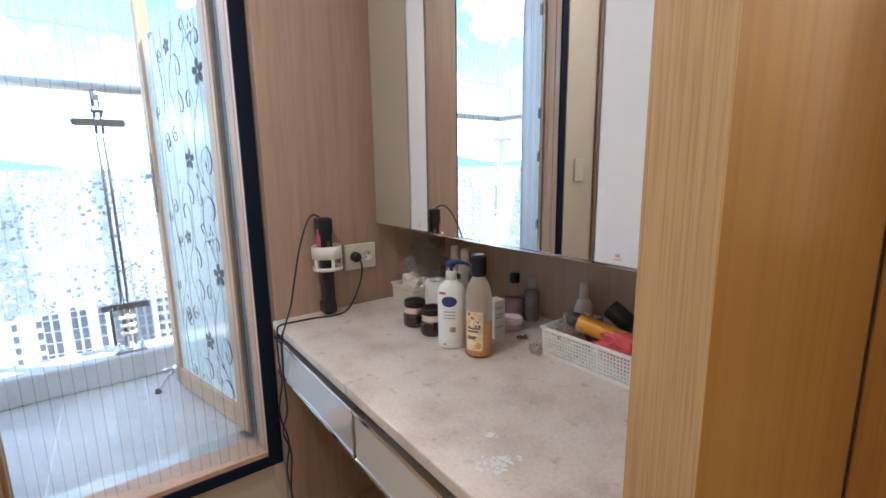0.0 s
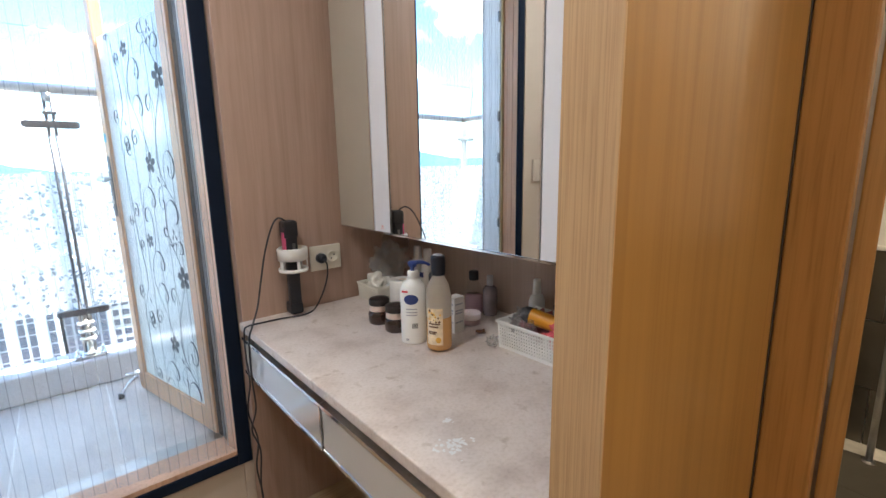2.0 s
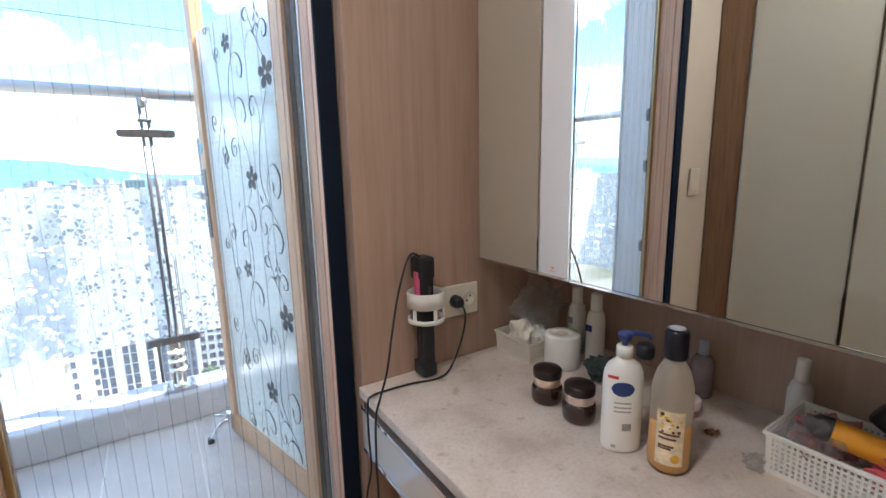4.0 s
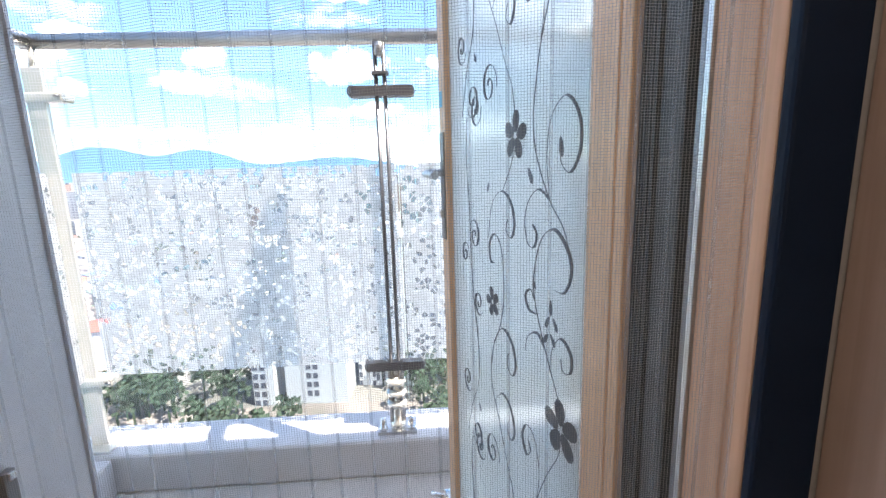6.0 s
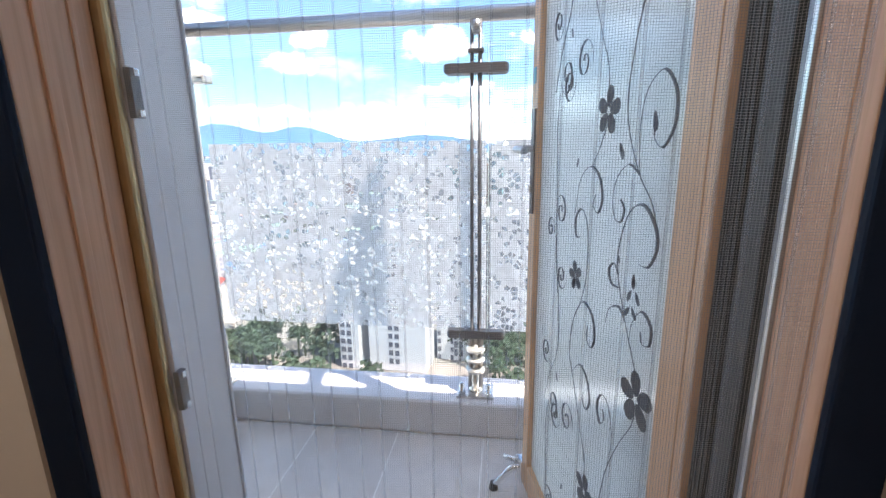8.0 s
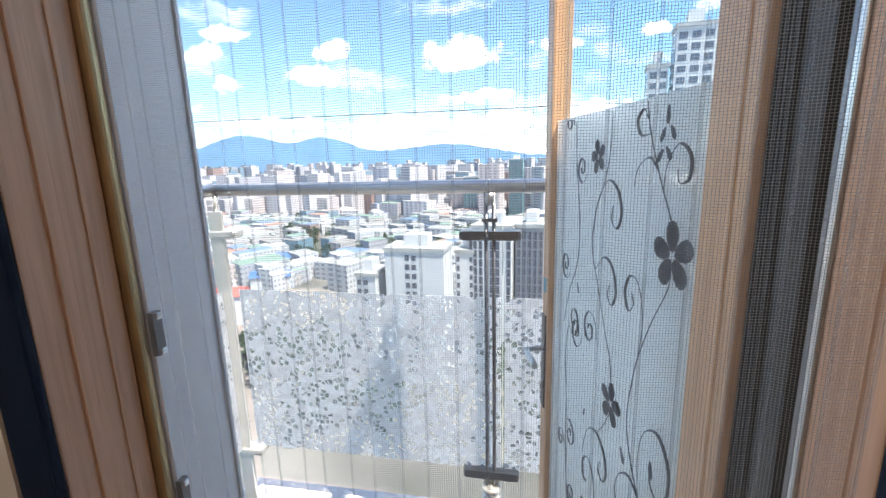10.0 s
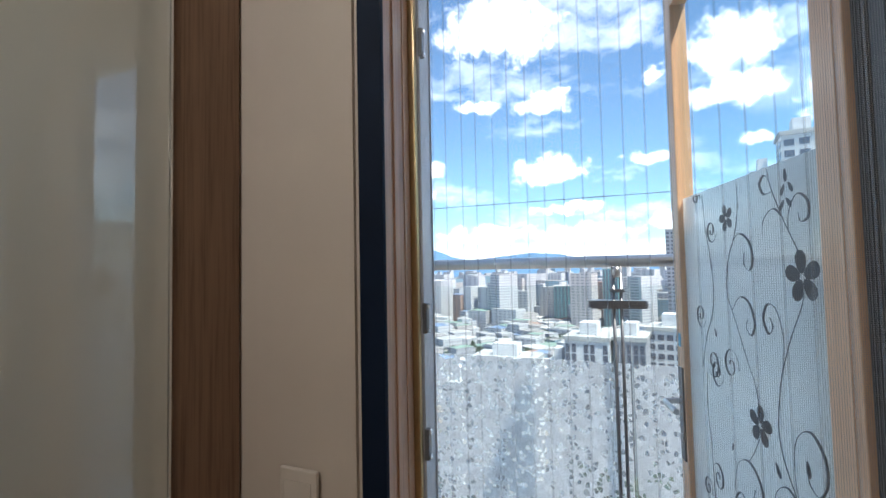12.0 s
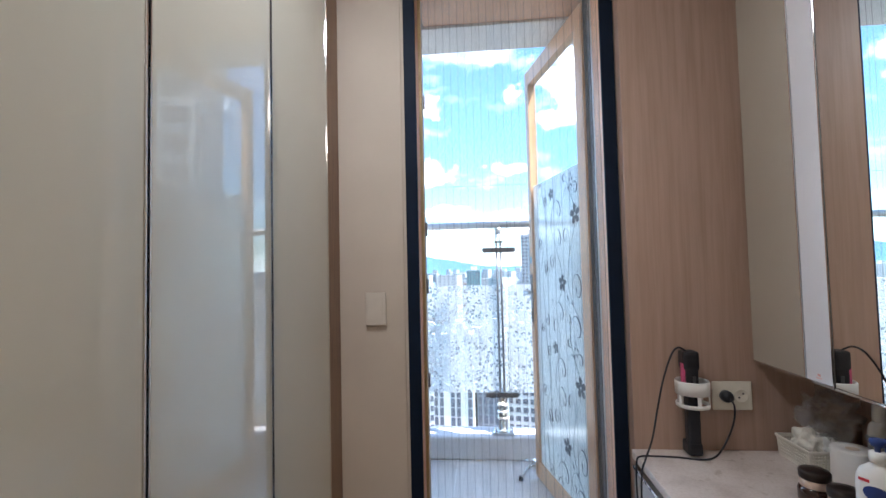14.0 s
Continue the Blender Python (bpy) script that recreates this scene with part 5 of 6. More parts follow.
# ---- bottles and jars on the stone top ----
M_AMBER = material("brown_glass", (0.035, 0.013, 0.008), 0.12, coat=0.8)
M_DARKCAP = mottled("dark_brown_cap", (0.022, 0.014, 0.012), 0.2, 40, 0.3)
M_ROSEGOLD = mottled("rose_gold_band", (0.86, 0.70, 0.60), 0.05, 40, 0.3, 0.7)
M_LOTION = mottled("white_bottle", (0.84, 0.84, 0.82), 0.02, 20, 0.3, coat=0.3)
M_NAVY = mottled("navy_plastic", (0.022, 0.045, 0.19), 0.1, 30, 0.3)
M_LABELRED = mottled("red_label_ink", (0.60, 0.05, 0.07), 0.05, 30, 0.5)
M_LABELGREY = mottled("grey_label_ink", (0.42, 0.43, 0.47), 0.05, 30, 0.5)


def amber_jar(x, y):
    t = thing("cream_jar", (x, y, TOP), "small brown glass cream jar with a dark cap", "jar", "brown jars on the dresser")
    part("body", lathe([(0, 0.0), (0.030, 0.0), (0.034, 0.004), (0.0355, 0.012), (0.0355, 0.034), (0.032, 0.041), (0.0285, 0.044), (0, 0.044)], (x, y, TOP), 30), M_AMBER, t)
    part("band", lathe([(0.0295, 0.042), (0.0305, 0.043), (0.0305, 0.060), (0.0295, 0.061), (0, 0.061)], (x, y, TOP), 30), M_ROSEGOLD, t, "rose gold band")
    part("cap", lathe([(0, 0.0612), (0.0315, 0.0612), (0.0325, 0.063), (0.0325, 0.077), (0.030, 0.0805), (0.012, 0.082), (0, 0.082)], (x, y, TOP), 30), M_DARKCAP, t, "glossy dark brown cap")


amber_jar(0.700, 1.083)
amber_jar(0.699, 0.990)


def pump_bottle(x, y, turn, name_label, stamp=True):
    t = thing("pump_bottle", (x, y, TOP), name_label, "bottle")
    m = pose(x, y, TOP, 0, 0, turn)

    def put(bm):
        bmesh.ops.transform(bm, matrix=m, verts=bm.verts)
        return bm

    part("body", put(lathe([(0, 0.0), (0.030, 0.0), (0.035, 0.003), (0.0365, 0.010), (0.0365, 0.140), (0.035, 0.157), (0.029, 0.171), (0.019, 0.179), (0.0135, 0.183), (0.0135, 0.187), (0, 0.187)], (0, 0, 0), 36, 0.66)), M_LOTION, t, "white plastic body")
    part("neck", put(lathe([(0, 0.186), (0.0145, 0.186), (0.0145, 0.205), (0.0125, 0.207), (0, 0.207)], (0, 0, 0), 24)), M_LOTION, t)
    head = part("pump_head", put(lathe([(0, 0.206), (0.005, 0.206), (0.005, 0.215), (0.0105, 0.218), (0.0130, 0.225), (0.0130, 0.229), (0.009, 0.233), (0, 0.234)], (0, 0, 0), 24)), M_NAVY, t, "navy pump head")
    part("spout", put(tube(curve_points([(0, 0, 0.228), (0.02, 0, 0.2295), (0.040, 0, 0.225), (0.046, 0, 0.219)], 5), [0.0058] * 8 + [0.0045] * 8, 10, flat=0.7)), M_NAVY, head)

    def decal(name, u0, u1, z0, z1, mat, oval=False, lab=""):
        """A printed patch that follows the flattened body."""
        b = bmesh.new()
        cols = 10
        lo_hi = []
        for i in range(cols + 1):
            a = radians(u0 + (u1 - u0) * i / cols)
            r = 0.0369
            q = 1.0
            if oval:
                q = math.sqrt(max(0.02, 1 - (2 * i / cols - 1) ** 2))
            zc, zh = (z0 + z1) / 2, (z1 - z0) / 2 * q
            lo_hi.append([b.verts.new((r * math.cos(a), 0.665 * r * math.sin(a), zc + s * zh)) for s in (-1, 1)])
        for c, d in zip(lo_hi, lo_hi[1:]):
            b.faces.new((c[0], d[0], d[1], c[1]))
        part(name, put(b), mat, t, lab)

    if stamp:
        decal("emblem", 226, 292, 0.116, 0.144, M_NAVY, True, "plain dark blue oval emblem")
        decal("label_corner", 212, 246, 0.149, 0.155, M_LABELRED, False, "red label corner")
        for z in (0.101, 0.092, 0.084):
            decal("label_line", 236, 285, z, z + 0.0035, M_LABELGREY)
        for i in range(8):
            decal("barcode_bar", 262 + i * 3.2, 263.8 + i * 3.2, 0.048, 0.062, M_BLACKPLASTIC)
        decal("label_line", 232, 246, 0.012, 0.018, M_LABELGREY)
    return t


pump_bottle(0.684, 0.880, -38, "white lotion bottle with a navy pump")

# liquid soap bottle, half full of amber liquid
M_CLEARPLASTIC = clear_glass("clear_plastic", (0.97, 0.96, 0.94))
M_HONEY = material("amber_liquid", (0.86, 0.47, 0.17), 0.25, transmission=0.3)
M_LABEL = mottled("cream_flower_label", (0.80, 0.66, 0.46), 0.25, 60, 0.5, bump=0)
M_FLOWER = mottled("yellow_flower_print", (0.80, 0.45, 0.07), 0.2, 90, 0.5, bump=0)
M_PETAL = mottled("pale_yellow_petal", (0.86, 0.70, 0.38), 0.1, 60, 0.5, bump=0)
M_BROWNINK = mottled("brown_label_ink", (0.16, 0.08, 0.04), 0.2, 60, 0.5)
M_INKCAP = mottled("ink_blue_cap", (0.008, 0.011, 0.020), 0.2, 40, 0.3)
oil = thing("soap_bottle", (0.706, 0.798, TOP), "clear plastic bottle half full of amber liquid", "bottle")
ox, oy = 0.706, 0.798
prof = [(0, 0.0), (0.030, 0.0), (0.034, 0.004), (0.035, 0.012), (0.0352, 0.140), (0.034, 0.160), (0.0285, 0.182), (0.0195, 0.199), (0.0155, 0.207), (0.0145, 0.216)]
shell = part("body", lathe(prof, (ox, oy, TOP), 36), M_CLEARPLASTIC, oil, "clear plastic body")
shell.visible_shadow = False
part("liquid", lathe([(0, 0.003), (0.028, 0.003), (0.0325, 0.007), (0.0335, 0.014), (0.0335, 0.092), (0.020, 0.0935), (0, 0.0935)], (ox, oy, TOP), 32), M_HONEY, oil, "amber liquid")
# pale film added inside, so the clear upper body reads bright before the niche
part("pale_lining", lathe([(0.0334, 0.094), (0.0336, 0.139), (0.0324, 0.159), (0.0270, 0.181), (0.0180, 0.198), (0.0140, 0.206), (0.0134, 0.206), (0.0174, 0.198), (0.0264, 0.1805), (0.0318, 0.158), (0.0330, 0.138), (0.0328, 0.094)], (ox, oy, TOP), 28), film_material("pale_bottle_lining", (0.88, 0.83, 0.76), 0.35), oil, "pale lining added to brighten the clear plastic")
part("cap", lathe([(0, 0.206), (0.0180, 0.206), (0.0190, 0.209), (0.0190, 0.252), (0.0175, 0.257), (0, 0.258)], (ox, oy, TOP), 28), M_INKCAP, oil, "black screw cap")
part("cap_top", lathe([(0, 0.2582), (0.013, 0.2582), (0.012, 0.2600), (0, 0.2604)], (ox, oy, TOP), 24), M_LABELGREY, oil)


def round_decal(x, y, r, a0, a1, z0, z1, mat, parent, name, lab="", oval=False):
    b = bmesh.new()
    prev = None
    for i in range(13):
        a = radians(a0 + (a1 - a0) * i / 12)
        q = math.sqrt(max(0.02, 1 - (2 * i / 12 - 1) ** 2)) if oval else 1.0
        zc, zh = TOP + (z0 + z1) / 2, (z1 - z0) / 2 * q
        cur = [b.verts.new((x + r * math.cos(a), y + r * math.sin(a), zc + s * zh)) for s in (-1, 1)]
        if prev:
            b.faces.new((prev[0], cur[0], cur[1], prev[1]))
        prev = cur
    part(name, b, mat, parent, lab)


round_decal(ox, oy, 0.0354, 172, 246, 0.022, 0.122, M_LABEL, oil, "label", "cream label with a yellow flower")
rf = random.Random(12)
for k in range(26):
    a, z, q = rf.uniform(182, 236), rf.uniform(0.084, 0.116), rf.uniform(0.6, 1.3)
    round_decal(ox, oy, 0.0356 + 0.00002 * k, a - 4.5 * q, a + 4.5 * q, z - 0.0028 * q, z + 0.0028 * q, (M_FLOWER, M_BROWNINK, M_FLOWER, M_PETAL)[k % 4], oil, "petal_print", "", True)
for z, a0, a1 in ((0.078, 180, 234), (0.070, 180, 226), (0.056, 180, 220), (0.0515, 180, 214)):
    round_decal(ox, oy, 0.0357, a0, a1, z, z + 0.004, M_BROWNINK, oil, "label_line")
round_decal(ox, oy, 0.0357, 214, 238, 0.028, 0.044, M_FLOWER, oil, "label_seal", "", True)

# behind: boxes, toner bottle, pink jar
M_CARTON = mottled("white_carton", (0.78, 0.76, 0.73), 0.03, 30, 0.6)
carton = thing("carton", (0.825, 0.862, TOP), "small white paper carton with grey lines", "carton")
part("box", box(0.805, 0.845, 0.845, 0.880, TOP, TOP + 0.108, 0.001), M_CARTON, carton)
for z in (0.085, 0.066, 0.058, 0.03):
    part("label_line", box(0.8044, 0.8052, 0.850, 0.874, TOP + z, TOP + z + 0.004), M_LABELGREY, carton)
    part("label_line", box(0.809, 0.838, 0.8444, 0.8452, TOP + z, TOP + z + 0.004), M_LABELGREY, carton)

M_MAUVE = material("mauve_glass", (0.66, 0.44, 0.53), 0.15, transmission=0.4)
toner = thing("toner_bottle", (0.975, 0.935, TOP), "mauve toner bottle with a black cap", "bottle")
part("body", lathe([(0, 0), (0.027, 0), (0.030, 0.004), (0.030, 0.070), (0.028, 0.085), (0.019, 0.104), (0.0125, 0.112), (0.0125, 0.118), (0, 0.118)], (0.975, 0.935, TOP), 28), M_CLEARPLASTIC, toner).visible_shadow = False
part("liquid", lathe([(0, 0.003), (0.0265, 0.003), (0.0285, 0.008), (0.0285, 0.066), (0, 0.066)], (0.975, 0.935, TOP), 24), M_MAUVE, toner, "mauve liquid")
part("cap", lathe([(0, 0.117), (0.0155, 0.117), (0.016, 0.120), (0.016, 0.144), (0.014, 0.147), (0, 0.147)], (0.975, 0.935, TOP), 24), M_BLACKPLASTIC, toner, "black cap")
dark = thing("dark_bottle", (1.005, 0.895, TOP), "smoky grey cosmetic bottle with a grey cap", "bottle")
part("body", lathe([(0, 0), (0.022, 0), (0.024, 0.004), (0.024, 0.085), (0.018, 0.096), (0.010, 0.100), (0, 0.100)], (1.008, 0.893, TOP), 24), mottled("smoky_grey_plastic", (0.26, 0.22, 0.24), 0.2, 30, 0.15, coat=0.6), dark)
part("cap", lathe([(0, 0.1), (0.011, 0.1), (0.011, 0.132), (0, 0.134)], (1.008, 0.893, TOP), 18), M_LABELGREY, dark)
M_PALEPINK = material("pale_pink_plastic", (0.72, 0.48, 0.50), 0.3, transmission=0.3)
pot = thing("pink_pot", (0.902, 0.875, TOP), "low pale pink cosmetic pot with a clear lid", "pot")
part("body", lathe([(0, 0), (0.026, 0), (0.029, 0.003), (0.029, 0.018), (0, 0.018)], (0.902, 0.875, TOP), 26), M_PALEPINK, pot)
part("lid", lathe([(0, 0.0182), (0.031, 0.0182), (0.032, 0.021), (0.032, 0.035), (0.030, 0.037), (0.027, 0.033), (0, 0.033)], (0.902, 0.875, TOP), 26), mottled("frosted_pink_lid", (0.78, 0.66, 0.65), 0.03, 30, 0.3), pot, "frosted pink lid")
comb = bmesh.new()
for i in range(9):
    a = i * 0.7
    tube([(0.872 + 0.004 * i % 0.01, 0.80 + 0.004 * math.sin(a), TOP + 0.002), (0.862 + 0.012 * math.cos(a), 0.797 + 0.012 * math.sin(a), TOP + 0.003 + 0.0011 * i)], 0.003, 6, bm=comb)
whole("hair_clip", comb, M_BROWNINK, "tiny dark brown hair clip on the stone top", "hair clip", (0.865, 0.80, TOP))

# ---- baskets ----
def basket(x0, x1, y0, y1, h, label, pitch=0.0078, bar=0.0034, flare=0.006, mat=None):
    mat = mat or M_WHITEPLASTIC
    t = thing("basket", ((x0 + x1) / 2, (y0 + y1) / 2, TOP), label, "basket")
    part("base", box(x0, x1, y0, y1, TOP, TOP + 0.003, 0.001), mat, t)
    rim = box(x0 - 0.002 - flare, x1 + 0.002 + flare, y0 - 0.004 - flare, y0 + 0.0005 - flare, TOP + h - 0.007, TOP + h, 0.0012)
    box(x0 - 0.002 - flare, x1 + 0.002 + flare, y1 - 0.0005 + flare, y1 + 0.004 + flare, TOP + h - 0.007, TOP + h, 0.0012, bm=rim)
    box(x0 - 0.004 - flare, x0 + 0.0005 - flare, y0 - flare, y1 + flare, TOP + h - 0.007, TOP + h, 0.0012, bm=rim)
    box(x1 - 0.0005 + flare, x1 + 0.004 + flare, y0 - flare, y1 + flare, TOP + h - 0.007, TOP + h, 0.0012, bm=rim)
    part("rim", rim, mat, t)
    rows = int((h - 0.016) / pitch)
    for side in range(4):
        w = bmesh.new()
        length = (y1 - y0) if side < 2 else (x1 - x0)
        cols = int(length / pitch)
        th = 0.0016
        for r in range(rows + 1):
            z = 0.008 + (h - 0.016) * r / rows
            box(0, length, -th, th, z - bar / 2 if r else 0.0, z + bar / 2, bm=w)
        for c in range(cols + 1):
            u = length * c / cols
            wide = bar / 2 * (2.2 if c in (0, cols, cols // 2) else 1.0)
            box(u - wide, u + wide, -th * 0.96, th * 0.96, 0.0, h - 0.004, bm=w)
        tip = math.degrees(math.atan2(flare, h))
        m = (pose(x0, y0, TOP, 0, 0, 90) @ pose(0, 0, 0, -tip, 0, 0), pose(x1, y0, TOP, 0, 0, 90) @ pose(0, 0, 0, tip, 0, 0),
             pose(x0, y0, TOP) @ pose(0, 0, 0, tip, 0, 0), pose(x0, y1, TOP) @ pose(0, 0, 0, -tip, 0, 0))[side]
        bmesh.ops.transform(w, matrix=m, verts=w.verts)
        part("lattice_side", w, mat, t)
    return t


basket(0.832, 0.985, 0.395, 0.690, 0.078, "white perforated plastic basket full of hair things", flare=0.007)
M_CREAMBASKET = mottled("cream_basket_plastic", (0.74, 0.70, 0.62), 0.03, 20, 0.45)
basket(0.800, 0.925, 1.245, 1.372, 0.062, "small cream perforated basket in the corner", flare=0.006, mat=M_CREAMBASKET)

# contents of the large basket
M_ORANGE = mottled("orange_plastic", (0.80, 0.36, 0.03), 0.06, 30, 0.35)
M_CORAL = mottled("coral_cloth", (0.70, 0.12, 0.14), 0.1, 60, 0.8, bump=0.3)
M_SAND = mottled("sand_packet", (0.66, 0.54, 0.42), 0.06, 40, 0.5)
M_PURPLE = mottled("purple_patterned_cloth", (0.22, 0.07, 0.14), 0.7, 220, 0.8, bump=0.3)


def along(a, b):
    a, b = Vector(a), Vector(b)
    return Matrix.Translation(a) @ (b - a).to_track_quat("Z", "Y").to_matrix().to_4x4(), (b - a).length


brush = thing("hair_brush", (0.90, 0.55, TOP + 0.08), "orange hair brush with a black tip", "hair brush")
m, length = along((0.875, 0.655, TOP + 0.098), (0.92, 0.47, TOP + 0.062))
b = lathe([(0, 0), (0.010, 0.001), (0.019, 0.012), (0.0215, 0.03), (0.021, length - 0.03), (0.016, length)], (0, 0, 0), 20)
bmesh.ops.transform(b, matrix=m, verts=b.verts)
part("handle", b, M_ORANGE, brush)
b = lathe([(0, -0.004), (0.011, -0.002), (0.0202, 0.0115), (0.0222, 0.026), (0.0222, 0.030)], (0, 0, 0), 20)
bmesh.ops.transform(b, matrix=m, verts=b.verts)
part("tip", b, M_BLACKPLASTIC, brush, "black tip")
can = thing("black_tube", (0.955, 0.52, TOP + 0.06), "black cosmetic tube lying in the basket", "tube")
m, length = along((0.945, 0.585, TOP + 0.128), (0.965, 0.46, TOP + 0.04))
b = lathe([(0, 0), (0.021, 0), (0.024, 0.003), (0.024, length * 0.42), (0.0225, length * 0.43), (0.0235, length * 0.45), (0.0235, length), (0, length)], (0, 0, 0), 24)
bmesh.ops.transform(b, matrix=m, verts=b.verts)
part("body", b, M_BLACKPLASTIC, can)


def crumple(cx, cy, cz, sx, sy, sz, seed, mat, name, label, category, freq=2.4, amount=0.55, parent=None):
    b = bmesh.new()
    bmesh.ops.create_icosphere(b, subdivisions=4, radius=1.0)
    for v in b.verts:
        n = v.co.normalized()
        k = 1 + amount * noise.noise((n * freq) + Vector((seed, seed * 1.7, 0.3))) + 0.22 * amount * abs(noise.noise(n * freq * 3.5 + Vector((seed, 0, 5))))
        v.co = Vector((cx + n.x * k * sx, cy + n.y * k * sy, max(cz + n.z * k * sz, TOP + 0.004)))
    return whole(name, b, mat, label, category, (cx, cy, max(cz - sz, TOP + 0.004)))


crumple(0.872, 0.500, TOP + 0.060, 0.026, 0.060, 0.034, 3.1, M_CORAL, "hair_band", "crumpled coral red cloth hair band in the basket", "hair band", 3.0, 0.8)
crumple(0.878, 0.430, TOP + 0.062, 0.026, 0.038, 0.032, 8.2, M_SAND, "packet", "sand-coloured soft packet in the basket", "packet", 2.0, 0.5)
crumple(0.940, 0.425, TOP + 0.075, 0.030, 0.030, 0.036, 5.4, M_PURPLE, "scrunchie", "dark purple patterned scrunchie in the basket", "scrunchie", 3.4, 0.7)
crumple(0.930, 0.640, TOP + 0.055, 0.040, 0.036, 0.034, 1.4, mottled("dusky_rose_cloth", (0.42, 0.16, 0.17), 0.3, 90, 0.8, bump=0.3), "cloth", "dusky rose cloth crumpled in the basket", "cloth", 3.2, 0.8)
M_POLY = film_material("thin_clear_plastic", (0.82, 0.82, 0.82), 0.72)
for s, (cx, cy, cz, r) in enumerate(((0.862, 0.640, TOP + 0.075, 0.028), (0.815, 0.705, TOP + 0.016, 0.013))):
    crumple(cx, cy, cz, r, r, r, 11.0 + s, M_POLY, "plastic_wrap", "crumpled clear plastic wrap", "wrap", 3.2, 0.9)
bott = thing("tonic_bottle", (1.005, 0.66, TOP), "white translucent bottle behind the basket", "bottle")
part("body", lathe([(0, 0), (0.026, 0), (0.029, 0.004), (0.029, 0.085), (0.022, 0.102), (0.012, 0.108), (0, 0.108)], (1.018, 0.712, TOP), 24, 0.7), mottled("translucent_white", (0.72, 0.71, 0.70), 0.03, 30, 0.3), bott)
part("cap", lathe([(0, 0.107), (0.013, 0.107), (0.011, 0.150), (0.009, 0.152), (0, 0.152)], (1.018, 0.712, TOP), 20), M_LOTION, bott)

# contents of the corner: soft packs, clear bag, tissue roll, two bottles
crumple(0.842, 1.315, TOP + 0.058, 0.034, 0.036, 0.040, 2.2, mottled("cream_soft_pack", (0.74, 0.70, 0.62), 0.04, 30, 0.6), "soft_pack", "cream soft pack in the small basket", "pack", 1.8, 0.5)
crumple(0.890, 1.300, TOP + 0.040, 0.028, 0.040, 0.034, 6.2, mottled("white_soft_pack", (0.78, 0.77, 0.74), 0.04, 30, 0.6), "soft_pack", "white soft pack in the small basket", "pack", 2.2, 0.6)
crumple(0.905, 1.318, TOP + 0.135, 0.062, 0.055, 0.055, 9.3, M_POLY, "plastic_bag", "crumpled clear plastic bag on the small basket", "plastic bag", 3.4, 0.9)
roll = thing("tissue_roll", (0.870, 1.190, TOP), "white tissue roll standing on the stone top", "tissue roll")
part("roll", lathe([(0.016, 0.0), (0.046, 0.0), (0.047, 0.003), (0.047, 0.088), (0.045, 0.091), (0.016, 0.091), (0.016, 0.0)], (0.870, 1.190, TOP), 34), mottled("tissue_paper", (0.80, 0.78, 0.75), 0.03, 40, 0.9, bump=0.3), roll)
part("core", lathe([(0.0158, 0.001), (0.0158, 0.090), (0.0145, 0.090), (0.0145, 0.001), (0.0158, 0.001)], (0.870, 1.190, TOP), 20), M_SAND, roll)
for i, (bx, by) in enumerate(((0.955, 1.150), (0.968, 1.225))):
    t = thing("lotion_bottle", (bx, by, TOP), "slim white lotion bottle standing at the back", "bottle", "white bottles at the back")
    part("body", lathe([(0, 0), (0.024, 0), (0.028, 0.004), (0.029, 0.014), (0.029, 0.120), (0.025, 0.140), (0.014, 0.152), (0, 0.153)], (bx, by, TOP), 26, 0.75), M_LOTION, t)
    part("cap", lathe([(0, 0.150), (0.015, 0.150), (0.0155, 0.153), (0.0145, 0.192), (0.012, 0.195), (0, 0.195)], (bx, by, TOP), 22), M_LOTION, t)
    part("emblem", box(bx - 0.0302, bx - 0.0290, by - 0.010, by + 0.010, TOP + 0.095, TOP + 0.113, 0.0004), M_NAVY if i == 0 else M_LABELGREY, t)
crumple(0.885, 1.060, TOP + 0.030, 0.036, 0.055, 0.030, 4.4, mottled("dark_green_cloth", (0.035, 0.05, 0.045), 0.4, 70, 0.8, bump=0.3), "hair_tie", "dark green crumpled hair tie on the stone top", "hair tie", 4.6, 0.38)
cup = thing("small_bottle", (0.765, 0.845, TOP), "clear pump bottle with a dark cap", "bottle")
part("body", lathe([(0, 0), (0.022, 0), (0.025, 0.004), (0.025, 0.13), (0.018, 0.15), (0.012, 0.155), (0, 0.155)], (0.775, 0.895, TOP), 24), M_CLEARPLASTIC, cup).visible_shadow = False
part("cap", lathe([(0, 0.154), (0.016, 0.154), (0.018, 0.158), (0.018, 0.176), (0.014, 0.182), (0, 0.183)], (0.775, 0.895, TOP), 24), M_BLACKPLASTIC, cup, "black cap")

# dried white powder stain
rs = random.Random(5)
for cx, cy, n, spread, name in ((0.447, 0.455, 60, 0.015, "powder_stain"), (0.492, 0.520, 16, 0.006, "powder_stain")):
    b = bmesh.new()
    for _ in range(n):
        px, py, r = cx + rs.gauss(0, spread), cy + rs.gauss(0, spread * 0.8), rs.uniform(0.0008, 0.0046)
        zq = TOP + 0.0004 + 0.0012 * rs.random()
        ring = [b.verts.new((px + r * rs.uniform(0.6, 1.5) * math.cos(k), py + r * rs.uniform(0.6, 1.5) * math.sin(k), zq)) for k in (0, 1.05, 2.1, 3.15, 4.2, 5.25)]
        b.faces.new(ring)
    tagged(part(name, b, M_WHITEWALL, dresser), label="dried white powder stain", kind="stuff")

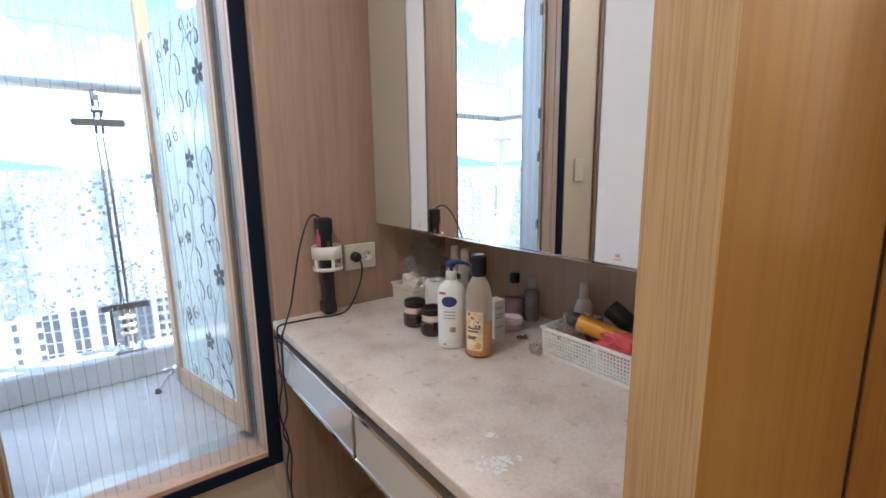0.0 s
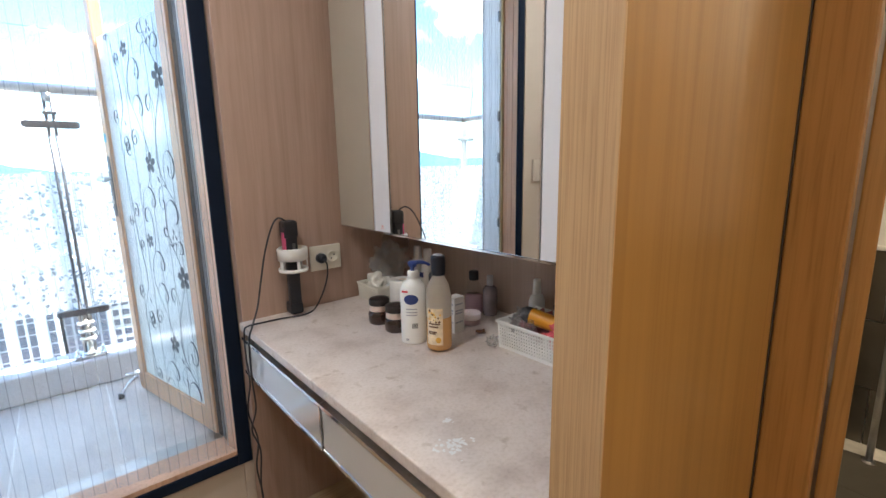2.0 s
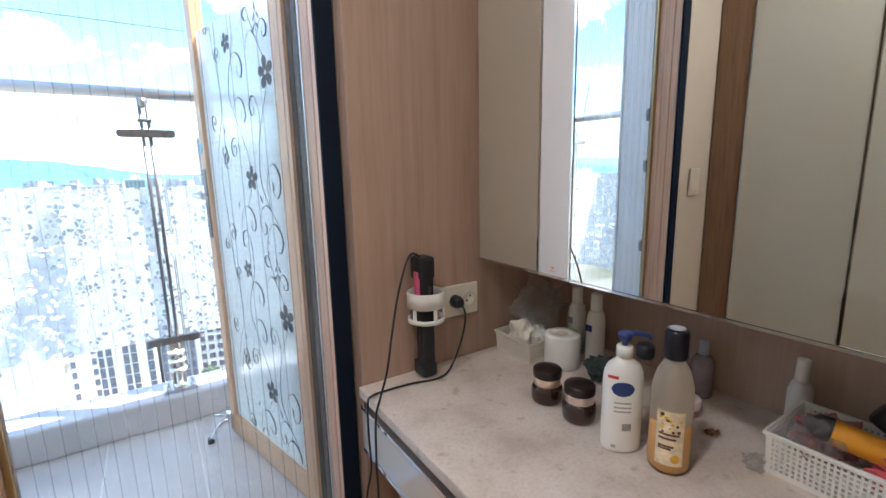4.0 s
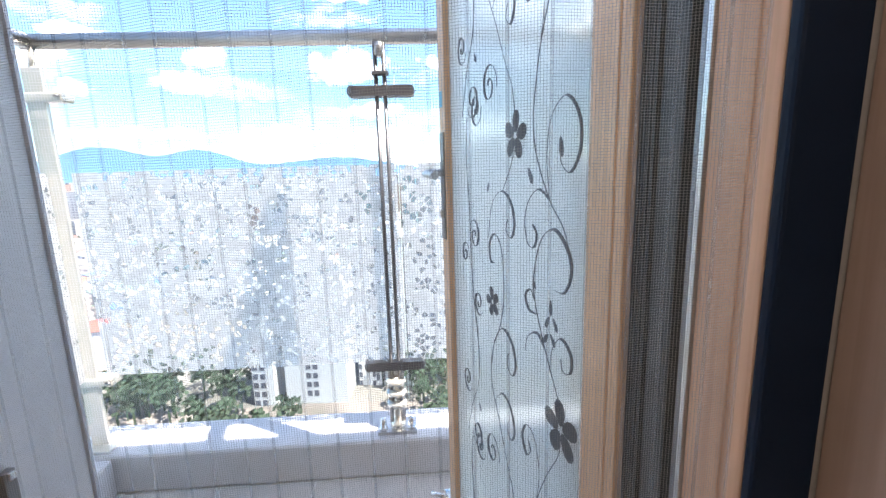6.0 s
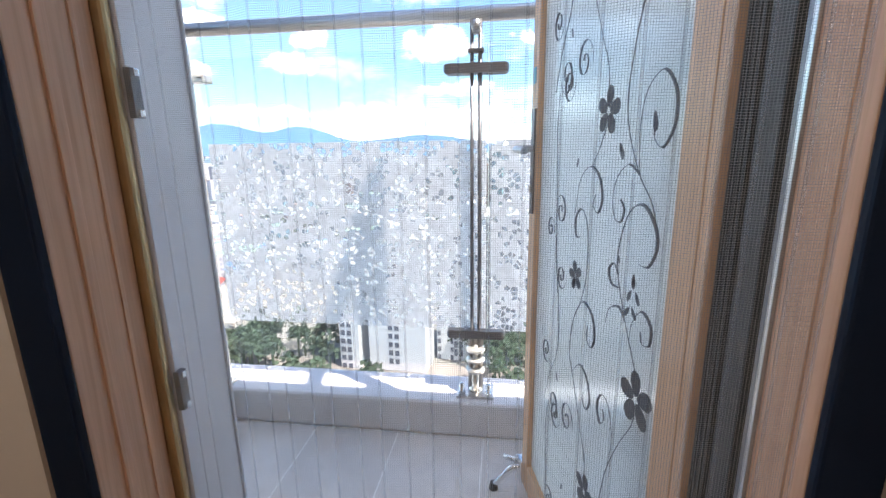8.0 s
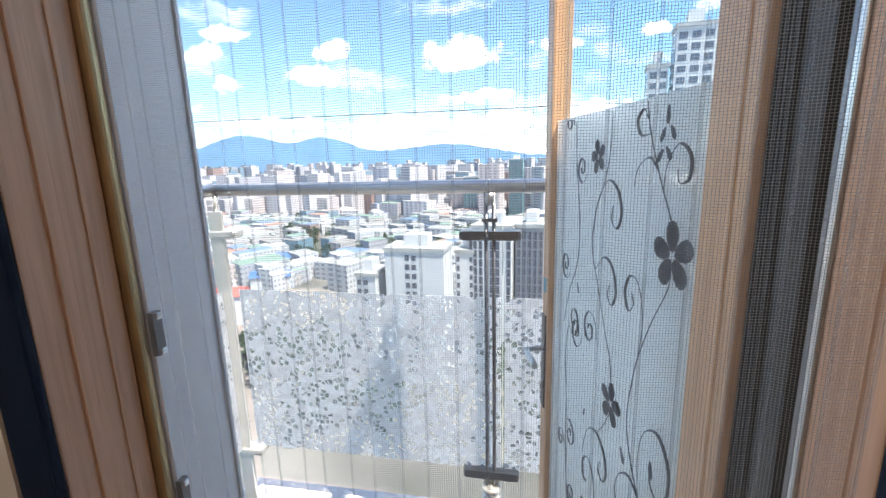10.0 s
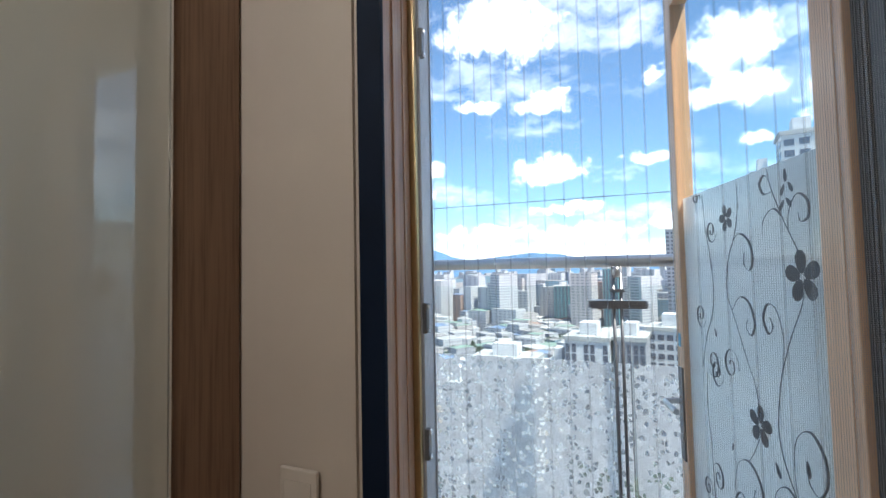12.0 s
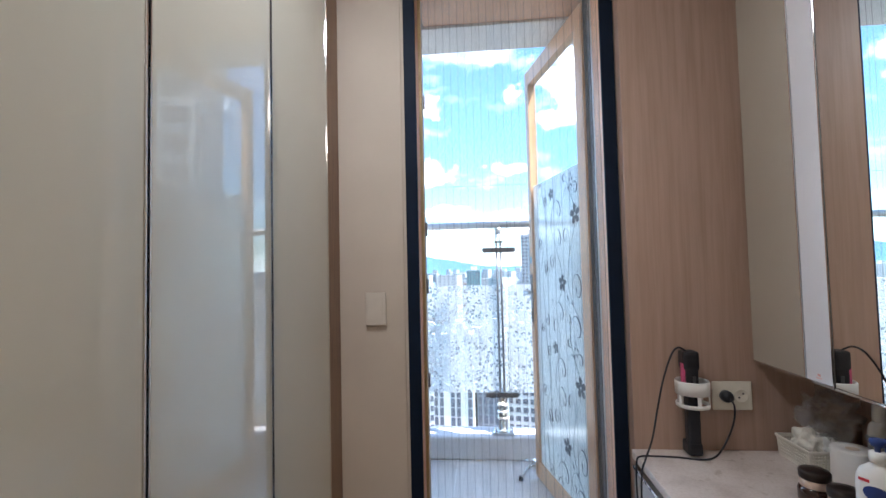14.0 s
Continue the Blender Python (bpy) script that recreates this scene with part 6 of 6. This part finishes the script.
# ---- bathroom glimpsed through the doorway ----
wc = thing("toilet", (2.2, 0.30, 0.006), "white ceramic toilet in the tiled bathroom", "toilet")
part("foot", lathe([(0, 0.006), (0.13, 0.006), (0.12, 0.03), (0.10, 0.16), (0, 0.16)], (2.2, 0.33, 0), 28, 0.8), M_LOTION, wc)
part("bowl", lathe([(0, 0.15), (0.10, 0.15), (0.15, 0.26), (0.185, 0.38), (0.18, 0.395), (0, 0.395)], (2.2, 0.33, 0), 32, 0.82), M_LOTION, wc)
part("lid", lathe([(0, 0.396), (0.19, 0.396), (0.195, 0.405), (0.185, 0.425), (0, 0.432)], (2.2, 0.33, 0), 32, 0.82), M_LOTION, wc)
part("cistern", box(2.02, 2.38, 0.455, 0.595, 0.30, 0.78, 0.02, segments=3), M_LOTION, wc)
screen_post = thing("shower_post", (2.34, 0.02, 0.006), "slim steel post of the shower screen", "post")
part("pole", lathe([(0, 0.010), (0.012, 0.010), (0.012, 1.95), (0, 1.95)], (2.34, 0.02, 0), 14), M_STEEL, screen_post)
part("foot", lathe([(0, 0.006), (0.024, 0.006), (0.022, 0.014), (0, 0.015)], (2.34, 0.02, 0), 16), M_STEEL, screen_post)
tile_mesh = mesh_of("tile", box(0.0, 0.010, 0.0, 0.596, 0.0, 0.296), M_DARKTILE)
for k in range(3):
    for i in range(4):
        ob = new("tile", tile_mesh)
        ob.matrix_world = pose(2.487, -1.74 + 0.30 * (k % 2) + 0.600 * i, 0.864 - 0.30 * (k + 1))
        ob.parent = bath_wall
floor_tile = mesh_of("tile", box(0.0, 0.297, 0.0, 0.297, 0.0, 0.004), M_DARKTILE)
for i in range(4):
    for k in range(6):
        ob = new("tile", floor_tile)
        ob.matrix_world = pose(1.176 + 0.30 * i, -1.26 + 0.30 * k, 0.0055)
        ob.parent = bath_floor

# ---- balcony tiles ----
TW = 0.293
for i in range(-2, 8):
    x0 = -0.2605 + i * TW
    part("tile", box(x0 + 0.002, x0 + TW - 0.004, 1.664, 2.433, BAL - 0.012, BAL), M_TILE, bal)
